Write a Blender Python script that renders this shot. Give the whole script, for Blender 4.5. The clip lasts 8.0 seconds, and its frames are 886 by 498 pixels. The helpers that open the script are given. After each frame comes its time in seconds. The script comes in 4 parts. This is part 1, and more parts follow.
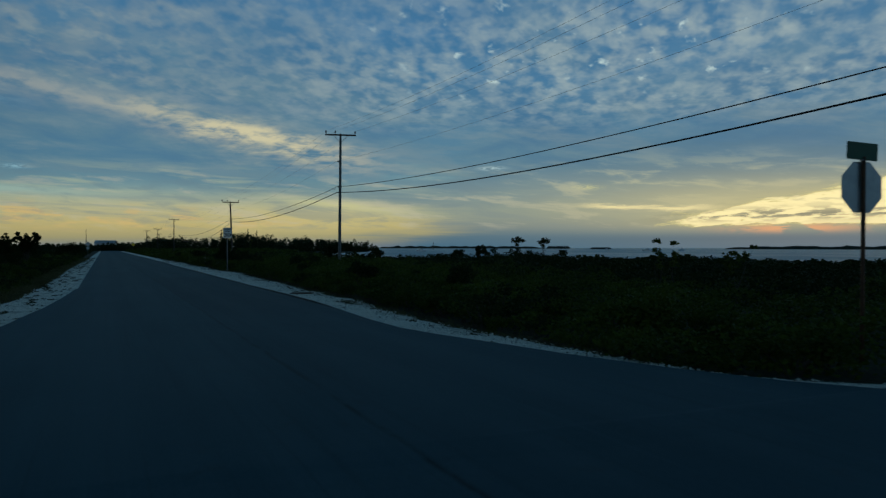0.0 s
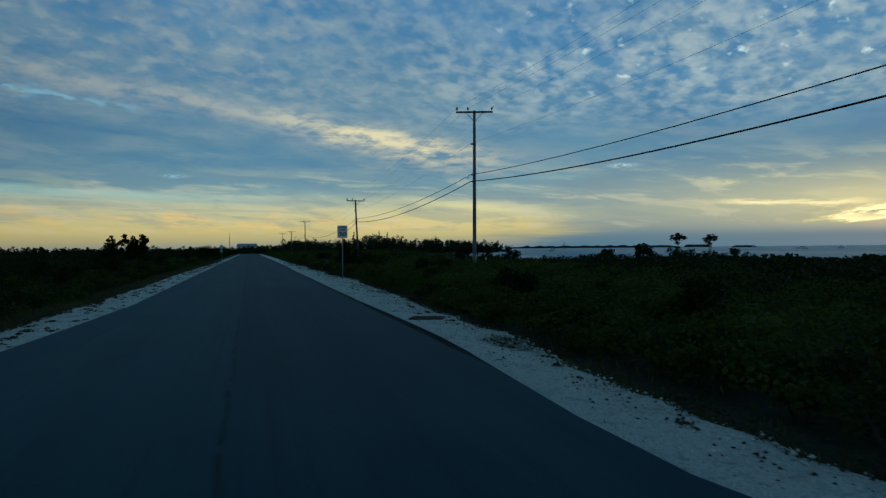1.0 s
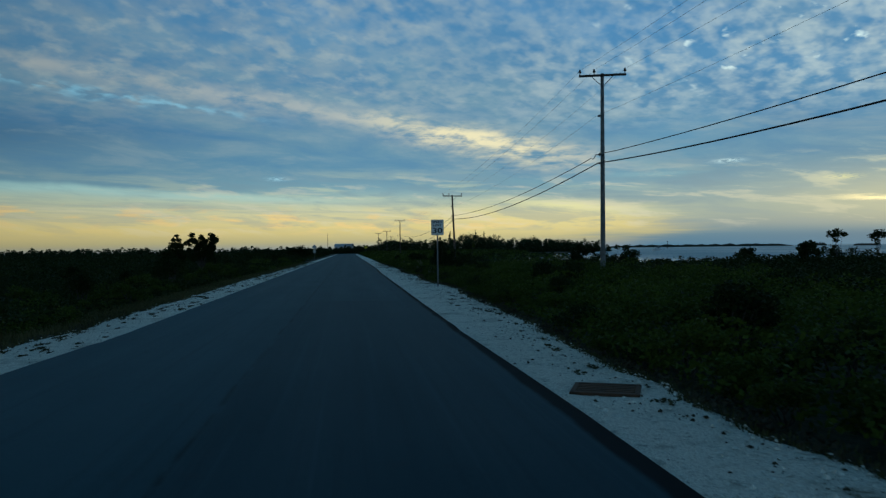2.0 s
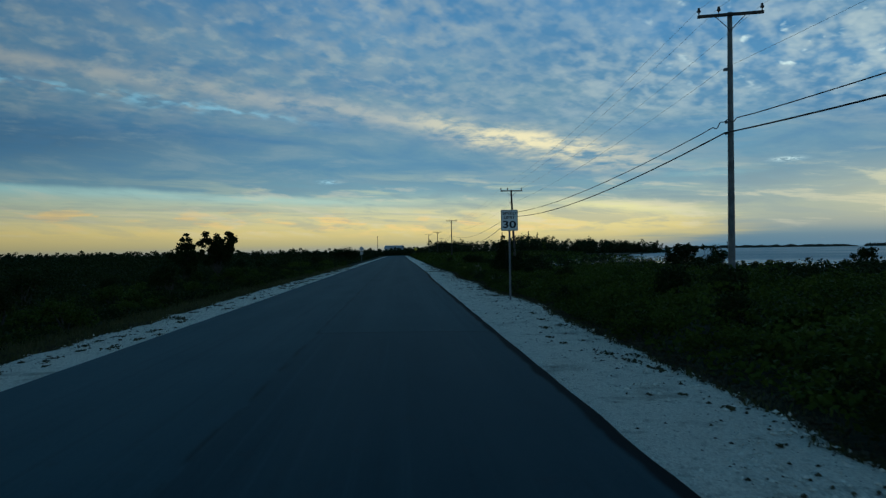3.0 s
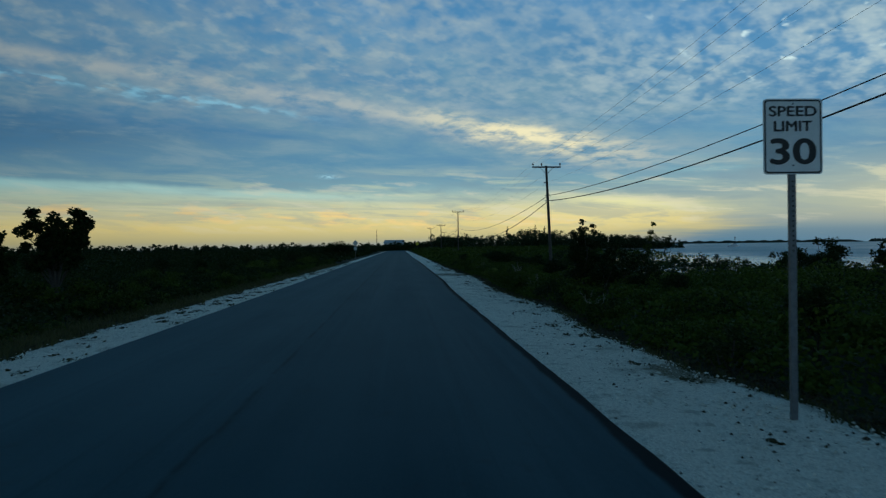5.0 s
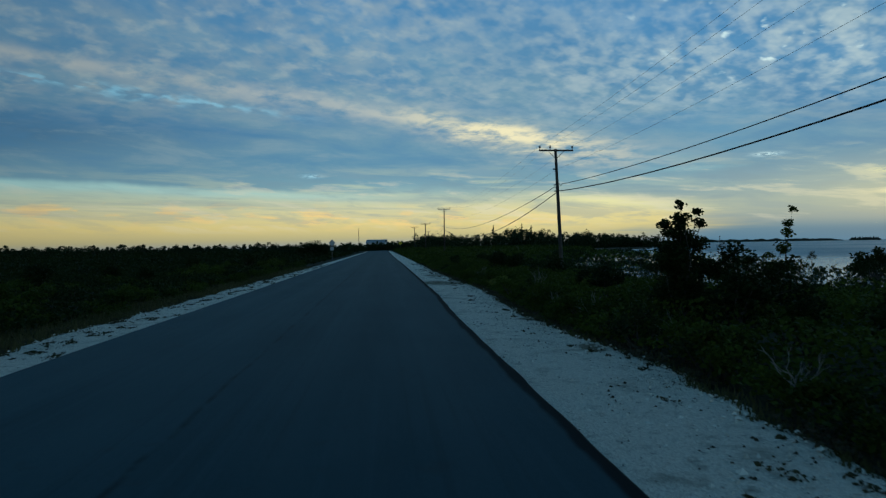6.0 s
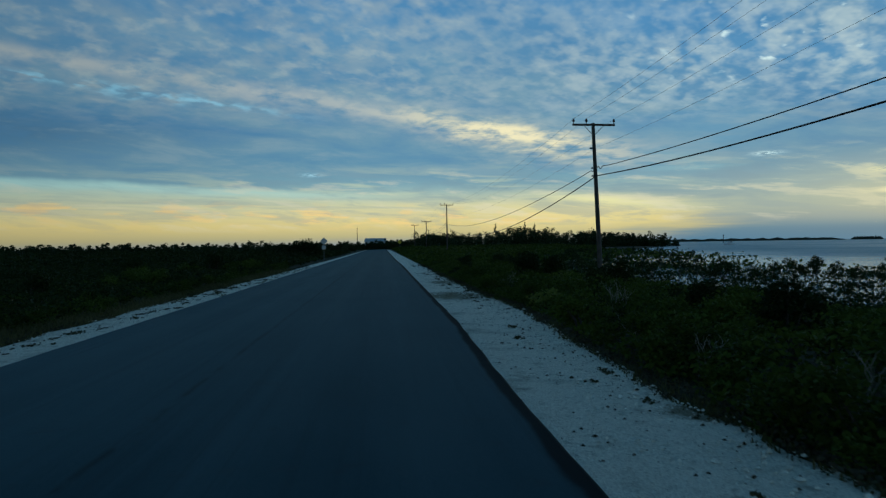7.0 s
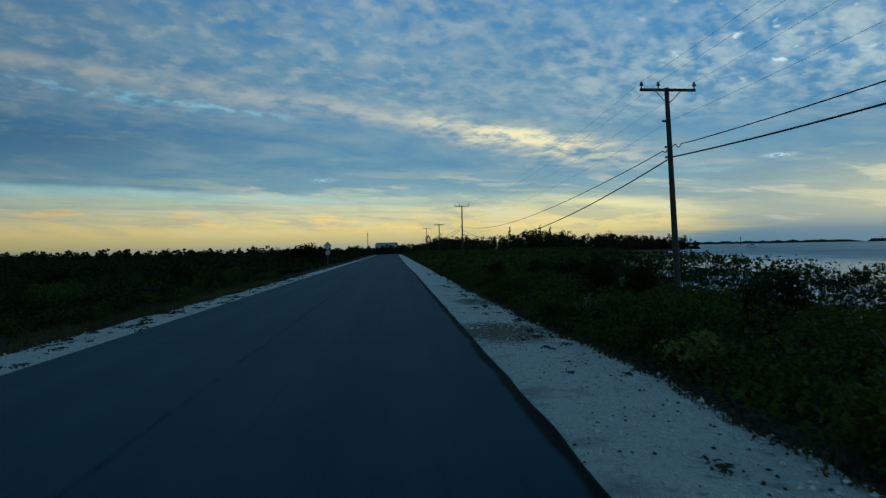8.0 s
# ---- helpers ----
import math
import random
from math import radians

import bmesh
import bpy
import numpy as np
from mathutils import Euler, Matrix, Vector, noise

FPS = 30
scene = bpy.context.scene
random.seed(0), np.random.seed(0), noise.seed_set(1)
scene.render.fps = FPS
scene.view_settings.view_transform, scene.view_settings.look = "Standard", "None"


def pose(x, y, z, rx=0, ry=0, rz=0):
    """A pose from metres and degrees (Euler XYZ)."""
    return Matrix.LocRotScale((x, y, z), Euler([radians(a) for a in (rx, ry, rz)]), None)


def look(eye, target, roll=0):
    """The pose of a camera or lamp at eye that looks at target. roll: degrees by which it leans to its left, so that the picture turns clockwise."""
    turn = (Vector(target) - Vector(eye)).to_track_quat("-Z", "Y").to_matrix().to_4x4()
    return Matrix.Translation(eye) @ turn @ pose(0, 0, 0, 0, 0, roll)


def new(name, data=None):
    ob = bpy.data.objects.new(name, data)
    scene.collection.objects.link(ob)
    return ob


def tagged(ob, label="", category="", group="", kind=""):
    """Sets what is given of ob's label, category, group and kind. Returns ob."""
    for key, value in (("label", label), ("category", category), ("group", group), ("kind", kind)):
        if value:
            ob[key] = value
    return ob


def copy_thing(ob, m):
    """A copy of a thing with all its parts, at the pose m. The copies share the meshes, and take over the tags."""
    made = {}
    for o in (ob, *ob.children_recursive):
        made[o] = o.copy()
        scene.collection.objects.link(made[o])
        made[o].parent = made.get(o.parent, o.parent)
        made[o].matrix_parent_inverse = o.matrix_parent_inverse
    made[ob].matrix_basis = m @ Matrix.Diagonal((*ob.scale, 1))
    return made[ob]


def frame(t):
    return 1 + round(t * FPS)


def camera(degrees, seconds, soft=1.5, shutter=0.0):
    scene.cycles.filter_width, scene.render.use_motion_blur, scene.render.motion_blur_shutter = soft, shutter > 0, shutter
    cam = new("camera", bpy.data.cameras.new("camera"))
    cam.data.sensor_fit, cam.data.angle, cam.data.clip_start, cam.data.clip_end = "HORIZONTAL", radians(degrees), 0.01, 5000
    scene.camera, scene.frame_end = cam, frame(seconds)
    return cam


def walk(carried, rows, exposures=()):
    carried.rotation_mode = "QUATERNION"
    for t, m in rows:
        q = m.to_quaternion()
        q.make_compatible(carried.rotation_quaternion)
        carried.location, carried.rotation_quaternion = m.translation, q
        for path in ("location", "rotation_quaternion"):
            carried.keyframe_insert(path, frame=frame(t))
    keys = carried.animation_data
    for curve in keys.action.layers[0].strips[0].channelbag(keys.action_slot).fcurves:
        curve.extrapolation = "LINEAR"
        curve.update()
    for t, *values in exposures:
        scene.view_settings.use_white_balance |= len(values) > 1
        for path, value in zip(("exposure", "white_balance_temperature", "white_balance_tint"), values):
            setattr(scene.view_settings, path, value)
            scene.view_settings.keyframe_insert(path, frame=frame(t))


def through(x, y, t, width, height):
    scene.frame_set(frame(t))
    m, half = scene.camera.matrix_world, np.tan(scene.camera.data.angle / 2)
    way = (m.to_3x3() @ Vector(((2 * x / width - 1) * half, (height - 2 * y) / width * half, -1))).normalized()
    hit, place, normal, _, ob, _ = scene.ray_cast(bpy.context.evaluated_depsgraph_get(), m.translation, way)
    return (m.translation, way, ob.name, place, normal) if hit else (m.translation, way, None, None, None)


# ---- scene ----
cam = camera(63.0, 8.0, soft=1.3, shutter=0.1)
PATH = [
    (0, (-4.547, -3.901, 1.772), (-3.697, -2.090, 1.768), 0.10),
    (0.5, (-3.008, 1.241, 1.759), (-2.329, 3.122, 1.755), -0.05),
    (1, (-1.865, 6.142, 1.750), (-1.349, 8.074, 1.748), -0.48),
    (1.5, (-1.135, 10.795, 1.775), (-0.763, 12.760, 1.771), -0.62),
    (3, (-0.355, 24.482, 1.734), (-0.236, 26.478, 1.740), -0.84),
    (3.5, (-0.360, 29.120, 1.767), (-0.269, 31.118, 1.774), -0.76),
    (4, (-0.404, 33.770, 1.765), (-0.324, 35.768, 1.775), -0.05),
    (4.5, (-0.442, 38.350, 1.767), (-0.337, 40.347, 1.772), -0.46),
    (4.7, (-0.430, 40.245, 1.750), (-0.321, 42.242, 1.743), -0.63),
    (6, (-0.115, 53.632, 1.769), (0.050, 55.625, 1.759), -0.86),
    (6.5, (0.005, 58.707, 1.757), (0.177, 60.699, 1.745), -0.99),
    (7, (0.195, 63.682, 1.741), (0.361, 65.675, 1.728), -0.82),
    (7.5, (0.285, 68.470, 1.733), (0.435, 70.465, 1.736), -1.03),
    (8, (0.339, 73.210, 1.762), (0.474, 75.205, 1.761), -1.13),
]
EXPOSURES = [(0, -0.55), (0.5, -0.39), (1.0, -0.22), (1.5, -0.06), (3.0, 0.0), (8.0, 0.03)]
walk(cam, [(t, look(eye, target, roll)) for t, eye, target, roll in PATH], EXPOSURES)

# ---- sky and light ----
def lin(r, g, b):
    """Linear colour from display values 0 to 255."""
    return tuple(((c / 255) / 12.92 if c <= 10 else ((c / 255 + 0.055) / 1.055) ** 2.4) for c in (r, g, b)) + (1.0,)


class Field:
    """A number that flows through shader nodes, with plain arithmetic."""

    def __init__(self, tree, socket):
        self.tree, self.socket = tree, socket

    def op(self, kind, *others, clamp=False):
        n = self.tree.nodes.new("ShaderNodeMath")
        n.operation, n.use_clamp = kind, clamp
        for slot, v in zip(n.inputs, (self, *others)):
            if isinstance(v, Field):
                self.tree.links.new(v.socket, slot)
            else:
                slot.default_value = v
        return Field(self.tree, n.outputs[0])

    def __add__(self, o): return self.op("ADD", o)
    def __sub__(self, o): return self.op("SUBTRACT", o)
    def __mul__(self, o): return self.op("MULTIPLY", o)
    def __truediv__(self, o): return self.op("DIVIDE", o)
    def __neg__(self): return self.op("MULTIPLY", -1.0)
    def above(self, low): return self.op("MAXIMUM", low)
    def below(self, high): return self.op("MINIMUM", high)

    def step(self, a, b):
        n = self.tree.nodes.new("ShaderNodeMapRange")
        n.interpolation_type = "SMOOTHSTEP"
        self.tree.links.new(self.socket, n.inputs[0])
        n.inputs[1].default_value, n.inputs[2].default_value = a, b
        return Field(self.tree, n.outputs[0])

    def bell(self, mid, width):
        d = (self - mid) / width
        return (-(d * d)).op("EXPONENT")

    def ramp(self, stops, top):
        n = self.tree.nodes.new("ShaderNodeValToRGB")
        self.tree.links.new((self / top).socket, n.inputs[0])
        e = n.color_ramp.elements
        while len(e) < len(stops):
            e.new(0.5)
        for el, (at, col) in zip(e, stops):
            el.position, el.color = at / top, lin(*col)
        return n.outputs[0]


def vec(tree, x, y, z=0.0):
    n = tree.nodes.new("ShaderNodeCombineXYZ")
    for slot, v in zip(n.inputs, (x, y, z)):
        if isinstance(v, Field):
            tree.links.new(v.socket, slot)
        else:
            slot.default_value = v
    return n.outputs[0]


def noisy(tree, where, scale, detail=3.0, rough=0.5, warp=0.0):
    n = tree.nodes.new("ShaderNodeTexNoise")
    if where is not None:
        tree.links.new(where, n.inputs["Vector"])
    n.inputs["Scale"].default_value, n.inputs["Detail"].default_value = scale, detail
    n.inputs["Roughness"].default_value, n.inputs["Distortion"].default_value = rough, warp
    return Field(tree, n.outputs[0])


def blend(tree, fac, a, b, kind="MIX"):
    n = tree.nodes.new("ShaderNodeMix")
    n.data_type, n.blend_type = "RGBA", kind
    for slot, v in ((n.inputs[0], fac), (n.inputs[6], a), (n.inputs[7], b)):
        if isinstance(v, Field):
            v = v.socket
        if isinstance(v, (tuple, float, int)):
            slot.default_value = v
        else:
            tree.links.new(v, slot)
    return n.outputs[2]


def dusk_sky():
    world = bpy.data.worlds.new("dusk_sky")
    scene.world, world.use_nodes = world, True
    t = world.node_tree
    t.nodes.clear()
    coord = t.nodes.new("ShaderNodeTexCoord")
    sep = t.nodes.new("ShaderNodeSeparateXYZ")
    t.links.new(coord.outputs["Generated"], sep.inputs[0])
    x, y, z = (Field(t, o) for o in sep.outputs)
    z = z - x * 0.0082                                     # the cloud layers dip a little towards the sea
    az = x.op("ARCTAN2", y) * 57.2958                      # degrees clockwise from the road's direction
    el = z.below(1.0).above(-1.0).op("ARCSINE") * 57.2958
    up = z.above(0.012)
    u, v = x / up, y / up                                  # the cloud deck, in units of its height
    deck = vec(t, u, v)
    r2 = u * u + v * v
    # clear air: warm at the horizon, blue above; greyer over the sea
    west = el.above(0.0).ramp(((0, (132, 134, 138)), (0.7, (190, 168, 122)), (1.6, (228, 193, 124)), (2.7, (220, 197, 146)),
                               (3.8, (190, 189, 162)), (5.2, (150, 186, 186)), (7, (110, 152, 174)), (10, (84, 138, 174)),
                               (16, (72, 134, 184)), (22, (62, 116, 164)), (32, (52, 96, 128)), (50, (48, 86, 110)), (90, (46, 82, 104))), 90.0)
    sea = el.above(0.0).ramp(((0, (84, 118, 138)), (0.8, (98, 126, 140)), (1.4, (134, 142, 142)), (2.6, (158, 162, 150)),
                              (4.0, (146, 160, 158)), (5.5, (120, 148, 160)), (8, (98, 142, 168)), (13, (76, 136, 180)),
                              (22, (62, 116, 164)), (32, (52, 96, 128)), (50, (48, 86, 110)), (90, (46, 82, 104))), 90.0)
    drift = noisy(t, vec(t, az * 0.06, el * 0.9), 1.0, 4.0, 0.6, 0.3)
    col = blend(t, (az + (drift - 0.5) * 26.0).step(18.0, 28.0), west, sea)
    # thin level streaks and warm puffs low in the sky
    glow = noisy(t, vec(t, az * 0.10 + 7.0, el * 1.1 + az * 0.03), 1.0, 5.0, 0.6, 0.3)
    rose = noisy(t, vec(t, az * 0.30 + 3.0, el * 1.25 + az * 0.02), 1.0, 4.0, 0.55, 0.3)
    level = noisy(t, vec(t, az * 0.05, el * 1.3 + az * 0.04), 1.0, 6.0, 0.62, 0.3)
    col = blend(t, rose.step(0.50, 0.62) * (el + az * 0.03).bell(2.2, 0.75) * az.step(20.0, 10.0) * 0.75, col, lin(255, 200, 126))
    col = blend(t, level.step(0.44, 0.66) * el.bell(3.2, 1.3) * 0.45, col, lin(136, 148, 152))
    col = blend(t, level.step(0.52, 0.36) * el.bell(2.6, 1.2) * az.step(2.0, 14.0) * az.step(26.0, 20.0) * 0.4, col, lin(244, 212, 152))
    # grey sheet of cloud, drawn out along the wind, with a sharp lower edge that sinks to the right
    along = u * 0.727 + v * 0.687
    across = v * 0.727 - u * 0.687
    wind = vec(t, along * 0.35, across)
    sheet = noisy(t, wind, 0.9, 6.0, 0.58, 0.5)
    rim = noisy(t, vec(t, az * 0.12, 0.0), 1.0, 4.0, 0.6)
    edge = el + az * 0.042 - 4.0 - (rim - 0.5) * 0.9
    away_edge = az.step(2.0, -12.0)
    deckedge = edge.step(-0.12, 0.30) * away_edge + (edge + (rim - 0.5) * 2.0).step(-0.9, 1.5) * (-away_edge + 1.0)
    col = blend(t, deckedge * el.step(26.0, 11.0) * (az.step(30.0, 8.0) * 0.42 + 0.40), col, lin(106, 136, 152))
    col = blend(t, edge.bell(-0.25, 0.28) * az.step(6.0, -10.0) * 0.35, col, lin(176, 208, 200))
    col = blend(t, glow.step(0.50, 0.64) * el.bell(4.9, 1.2) * az.bell(4.0, 22.0) * 0.62, col, lin(206, 200, 164))
    body = edge.step(0.2, 1.8) * el.step(36.0, 22.0)
    col = blend(t, sheet.step(0.36, 0.68) * body * 0.50, col, lin(124, 148, 160))
    shade = noisy(t, wind, 0.5, 4.0, 0.55, 0.4)
    col = blend(t, shade.step(0.42, 0.62) * el.step(5.5, 9.0) * el.step(40.0, 26.0) * 0.55, col, lin(70, 118, 154))
    # shaded bank below the bright band
    low = az.bell(-34.0, 17.0) * el.bell(8.4, 1.7)
    col = blend(t, (low * (sheet * 0.8 + 0.4)).below(0.62), col, lin(50, 98, 134))
    low2 = az.bell(-4.0, 16.0) * el.bell(6.9, 0.9)
    col = blend(t, low2 * 0.5, col, lin(92, 134, 158))
    mottle = noisy(t, vec(t, az * 0.13 + el * 0.05, el * 0.55 + az * 0.03), 1.0, 6.0, 0.62, 0.4)
    mid = el.step(4.6, 6.2) * el.step(13.0, 9.5)
    col = blend(t, mottle.step(0.48, 0.66) * mid * 0.5, col, lin(142, 156, 162))
    col = blend(t, mottle.step(0.52, 0.36) * mid * 0.4, col, lin(76, 122, 156))
    # rippled high cloud: soft rows of puffs
    pinch = r2.op("POWER", -0.25)
    rows = vec(t, u * pinch, v * pinch)                    # flattened less towards the horizon
    drawn = vec(t, along * pinch * 0.85, across * pinch)   # cells drawn out a little along the wind
    puffs = noisy(t, drawn, 13.0, 3.0, 0.52, 0.15)
    fields = noisy(t, vec(t, u, v * 0.6), 0.9, 3.0, 0.5, 0.3).step(0.34, 0.60)
    lit = blend(t, az.step(-8.0, 34.0), lin(146, 154, 160), lin(200, 200, 192))
    calm = az.step(-22.0, 14.0) * 0.55 + 0.45              # softer puffs away from the afterglow
    high = el.step(7.5, 12.0) * el.step(34.0, 22.0)
    gaps = noisy(t, rows, 4.5, 4.0, 0.6, 0.2)
    col = blend(t, gaps.step(0.40, 0.66) * high * 0.44, col, lin(62, 118, 158))
    col = blend(t, puffs.step(0.40, 0.68) * (fields * 0.55 + 0.45) * high * 0.52, col, lit)
    cells = noisy(t, drawn, 19.0, 2.0, 0.5, 0.1)
    col = blend(t, cells.step(0.40, 0.70) * (fields * 0.4 + 0.6) * high * (calm * 0.42), col, lit)
    flecks = noisy(t, rows, 38.0, 2.0, 0.5, 0.0)
    col = blend(t, flecks.step(0.52, 0.72) * puffs.step(0.42, 0.6) * high * (calm * 0.14), col, lit)
    spark = noisy(t, drawn, 15.0, 3.0, 0.55, 0.2)
    col = blend(t, spark.step(0.60, 0.76) * az.step(14.0, 32.0) * az.step(58.0, 46.0) * el.step(9.5, 14.0) * 0.9, col, lin(240, 244, 232))
    col = blend(t, spark.step(0.46, 0.74) * az.step(16.0, -2.0) * el.step(9.0, 12.0) * el.step(26.0, 20.0) * 0.24, col, lin(214, 202, 180))
    # the long bright band, a straight line on the deck, with a cold bright hem below it
    wob = noisy(t, vec(t, u, v * 0.5), 2.2, 4.0, 0.6, 0.3)
    d = (v - u * 0.95 - 5.45) * 0.725 + (wob - 0.5) * (r2 * 0.022)
    band = (-((d / (r2 * 0.0098)).op("POWER", 2.0))).op("EXPONENT") * el.step(4.8, 6.2)
    fluff = noisy(t, rows, 9.0, 4.0, 0.6, 0.2)
    warmth = az.bell(10.0, 8.0)
    col = blend(t, (band * fluff.step(0.30, 0.62) * (warmth * 0.40 + 0.60) * az.step(25.0, 17.0)).below(0.92), col,
                blend(t, warmth, lin(190, 180, 170), lin(255, 224, 176)))
    hem = (-((((v - u * 0.95 - 6.15) * 0.725 + (wob - 0.5) * (r2 * 0.03)) / (r2 * 0.0045)).op("POWER", 2.0))).op("EXPONENT") * el.step(5.0, 7.0)
    col = blend(t, hem * cells.step(0.40, 0.62) * az.step(-3.0, -14.0) * 0.5, col, lin(150, 206, 226))
    # warm slope of cloud towards the headland
    flare = az.bell(18.0, 6.0) * (el + az * 0.11 - 5.05).bell(0.0, 0.42)
    col = blend(t, flare * glow.step(0.28, 0.55) * 0.8, col, lin(242, 220, 160))
    col = blend(t, az.bell(15.0, 7.5) * el.bell(1.9, 1.0) * 0.55, col, lin(232, 202, 138))
    col = blend(t, az.bell(29.0, 0.9) * el.bell(6.0, 0.14) * flecks.step(0.40, 0.55) * 0.8, col, lin(222, 236, 232))
    col = blend(t, az.bell(36.2, 1.2) * el.bell(4.4, 0.20) * flecks.step(0.36, 0.55) * 0.8, col, lin(250, 228, 160))
    col = blend(t, az.bell(-5.5, 0.7) * el.bell(5.55, 0.14) * flecks.step(0.36, 0.55) * 0.6, col, lin(180, 214, 222))
    # wisps that slope down to the right
    wisps = noisy(t, vec(t, az * 0.16, el * 0.95 + az * 0.08), 1.0, 5.0, 0.60, 0.35)
    zone = el.step(0.9, 1.8) * el.step(6.4, 4.6)
    col = blend(t, wisps.step(0.52, 0.64) * zone * (az.step(-30.0, 6.0) * 0.22 + 0.20), col, lin(228, 205, 174))
    col = blend(t, wisps.step(0.50, 0.38) * zone * (az.step(-30.0, 6.0) * 0.22 + 0.14), col, lin(122, 140, 150))
    # afterglow where the sun has just gone down: a wedge of bright streaks under a grey lid
    lid = az.bell(50.0, 16.0) * el.bell(6.0, 2.0)
    col = blend(t, lid * (wisps.step(0.60, 0.38) * 0.5 + 0.25), col, lin(104, 134, 150))
    col = blend(t, az.bell(42.0, 14.0) * el.bell(5.0, 1.6) * wisps.step(0.48, 0.64) * 0.5, col, lin(206, 198, 168))
    halo = az.bell(50.0, 17.0) * el.bell(2.9, 2.1)
    col = blend(t, halo * 0.80, col, lin(236, 208, 150))
    torn = noisy(t, vec(t, az * 0.24 + 1.0, el * 1.25 - az * 0.13), 1.0, 7.0, 0.66, 0.25)
    shred = noisy(t, vec(t, az * 0.50 + 4.0, el * 3.2 - az * 0.10), 1.0, 5.0, 0.62, 0.2)
    top = az * 0.17 - 5.25 - el
    wedge = top.step(-0.9, 0.7) * el.step(0.9, 1.7) * az.step(36.0, 47.0) * az.step(68.0, 60.0)
    blaze = ((torn - 0.5) * 2.4 + (shred - 0.5) * 1.5 + wedge * 1.5 - 0.88)
    col = blend(t, wedge * 0.35, col, lin(240, 208, 140))
    col = blend(t, blaze.step(-0.25, 0.06) * 0.6, col, lin(255, 224, 150))
    col = blend(t, blaze.step(0.0, 0.22), col, (1.55, 1.10, 0.52, 1.0))
    col = blend(t, wedge * el.bell(2.1, 0.5) * shred.step(0.44, 0.56) * 0.9, col, lin(150, 142, 122))
    col = blend(t, wedge * el.bell(3.6, 0.7) * shred.step(0.52, 0.60) * 0.6, col, lin(160, 158, 140))
    col = blend(t, az.bell(38.6, 2.4) * (el + az * 0.05 - 4.8 + (shred - 0.5) * 0.7).bell(0.0, 0.15) * 0.9, col, (1.4, 0.98, 0.46, 1.0))
    col = blend(t, az.bell(43.0, 2.6) * (el + az * 0.02 - 3.55 + (shred - 0.5) * 0.8).bell(0.0, 0.17) * 0.9, col, (1.4, 0.98, 0.46, 1.0))
    ember = az.bell(51.0, 3.6) * el.bell(1.05, 0.28)
    col = blend(t, ember * rose.step(0.42, 0.54) * 0.9, col, (1.35, 0.52, 0.22, 1.0))
    bank = az.bell(46.0, 22.0) * el.bell(0.35, 0.42)
    col = blend(t, bank * 0.6, col, lin(92, 118, 132))
    # darker away from the afterglow
    away = (az.step(-42.0, 4.0) * 0.40 + 0.60).above(el.step(5.5, 4.0) * (az.step(-34.0, 4.0) * 0.36 + 0.64))
    away = away.above(y.step(0.1, -0.6) * 0.85)
    col = blend(t, 1.0, col, vec(t, away, away, away), "MULTIPLY")
    # the camera's cool balance
    col = blend(t, 1.0, col, (0.80, 0.98, 1.05, 1.0), "MULTIPLY")
    air = t.nodes.new("ShaderNodeTexSky")
    air.sky_type, air.sun_disc = "NISHITA", False
    air.sun_elevation, air.sun_rotation = SUN_UP, SUN_TURN
    first, second = (t.nodes.new("ShaderNodeBackground") for _ in "ab")
    t.links.new(col, first.inputs[0])
    t.links.new(air.outputs[0], second.inputs[0])
    first.inputs[1].default_value, second.inputs[1].default_value = SKY_STRENGTH, 0.002
    both, out = t.nodes.new("ShaderNodeAddShader"), t.nodes.new("ShaderNodeOutputWorld")
    t.links.new(first.outputs[0], both.inputs[0])
    t.links.new(second.outputs[0], both.inputs[1])
    t.links.new(both.outputs[0], out.inputs[0])


SUN_UP, SUN_TURN, SKY_STRENGTH = radians(1.5), radians(52.5), 1.16
dusk_sky()

# ---- materials ----
def material(name, rough=0.8, metal=0.0, spec=0.4):
    m = bpy.data.materials.new(name)
    m.use_nodes = True
    t = m.node_tree
    b = t.nodes["Principled BSDF"]
    b.inputs["Roughness"].default_value, b.inputs["Metallic"].default_value = rough, metal
    b.inputs["Specular IOR Level"].default_value = spec
    return m, t, b


def place_of(t):
    g = t.nodes.new("ShaderNodeNewGeometry")
    return g.outputs["Position"]


def own_place(t):
    return t.nodes.new("ShaderNodeTexCoord").outputs["Object"]


def bump(t, b, height, strength, distance):
    n = t.nodes.new("ShaderNodeBump")
    n.inputs["Strength"].default_value, n.inputs["Distance"].default_value = strength, distance
    t.links.new(height.socket, n.inputs["Height"])
    t.links.new(n.outputs[0], b.inputs["Normal"])


def plain(name, dark, light, scale=6.0, rough=0.7, metal=0.0, spec=0.4, relief=0.0, fine=60.0):
    """Two tones mixed by a coarse and a fine noise."""
    m, t, b = material(name, rough, metal, spec)
    p = own_place(t)
    big, small = noisy(t, p, scale, 4.0, 0.6), noisy(t, p, fine, 2.0, 0.5)
    f = (big * 0.7 + small * 0.3).step(0.3, 0.7)
    t.links.new(blend(t, f, (*dark, 1), (*light, 1)), b.inputs["Base Color"])
    t.links.new((f * 0.15 + (rough - 0.08)).socket, b.inputs["Roughness"])
    if relief:
        bump(t, b, small, relief, 0.01)
    return m


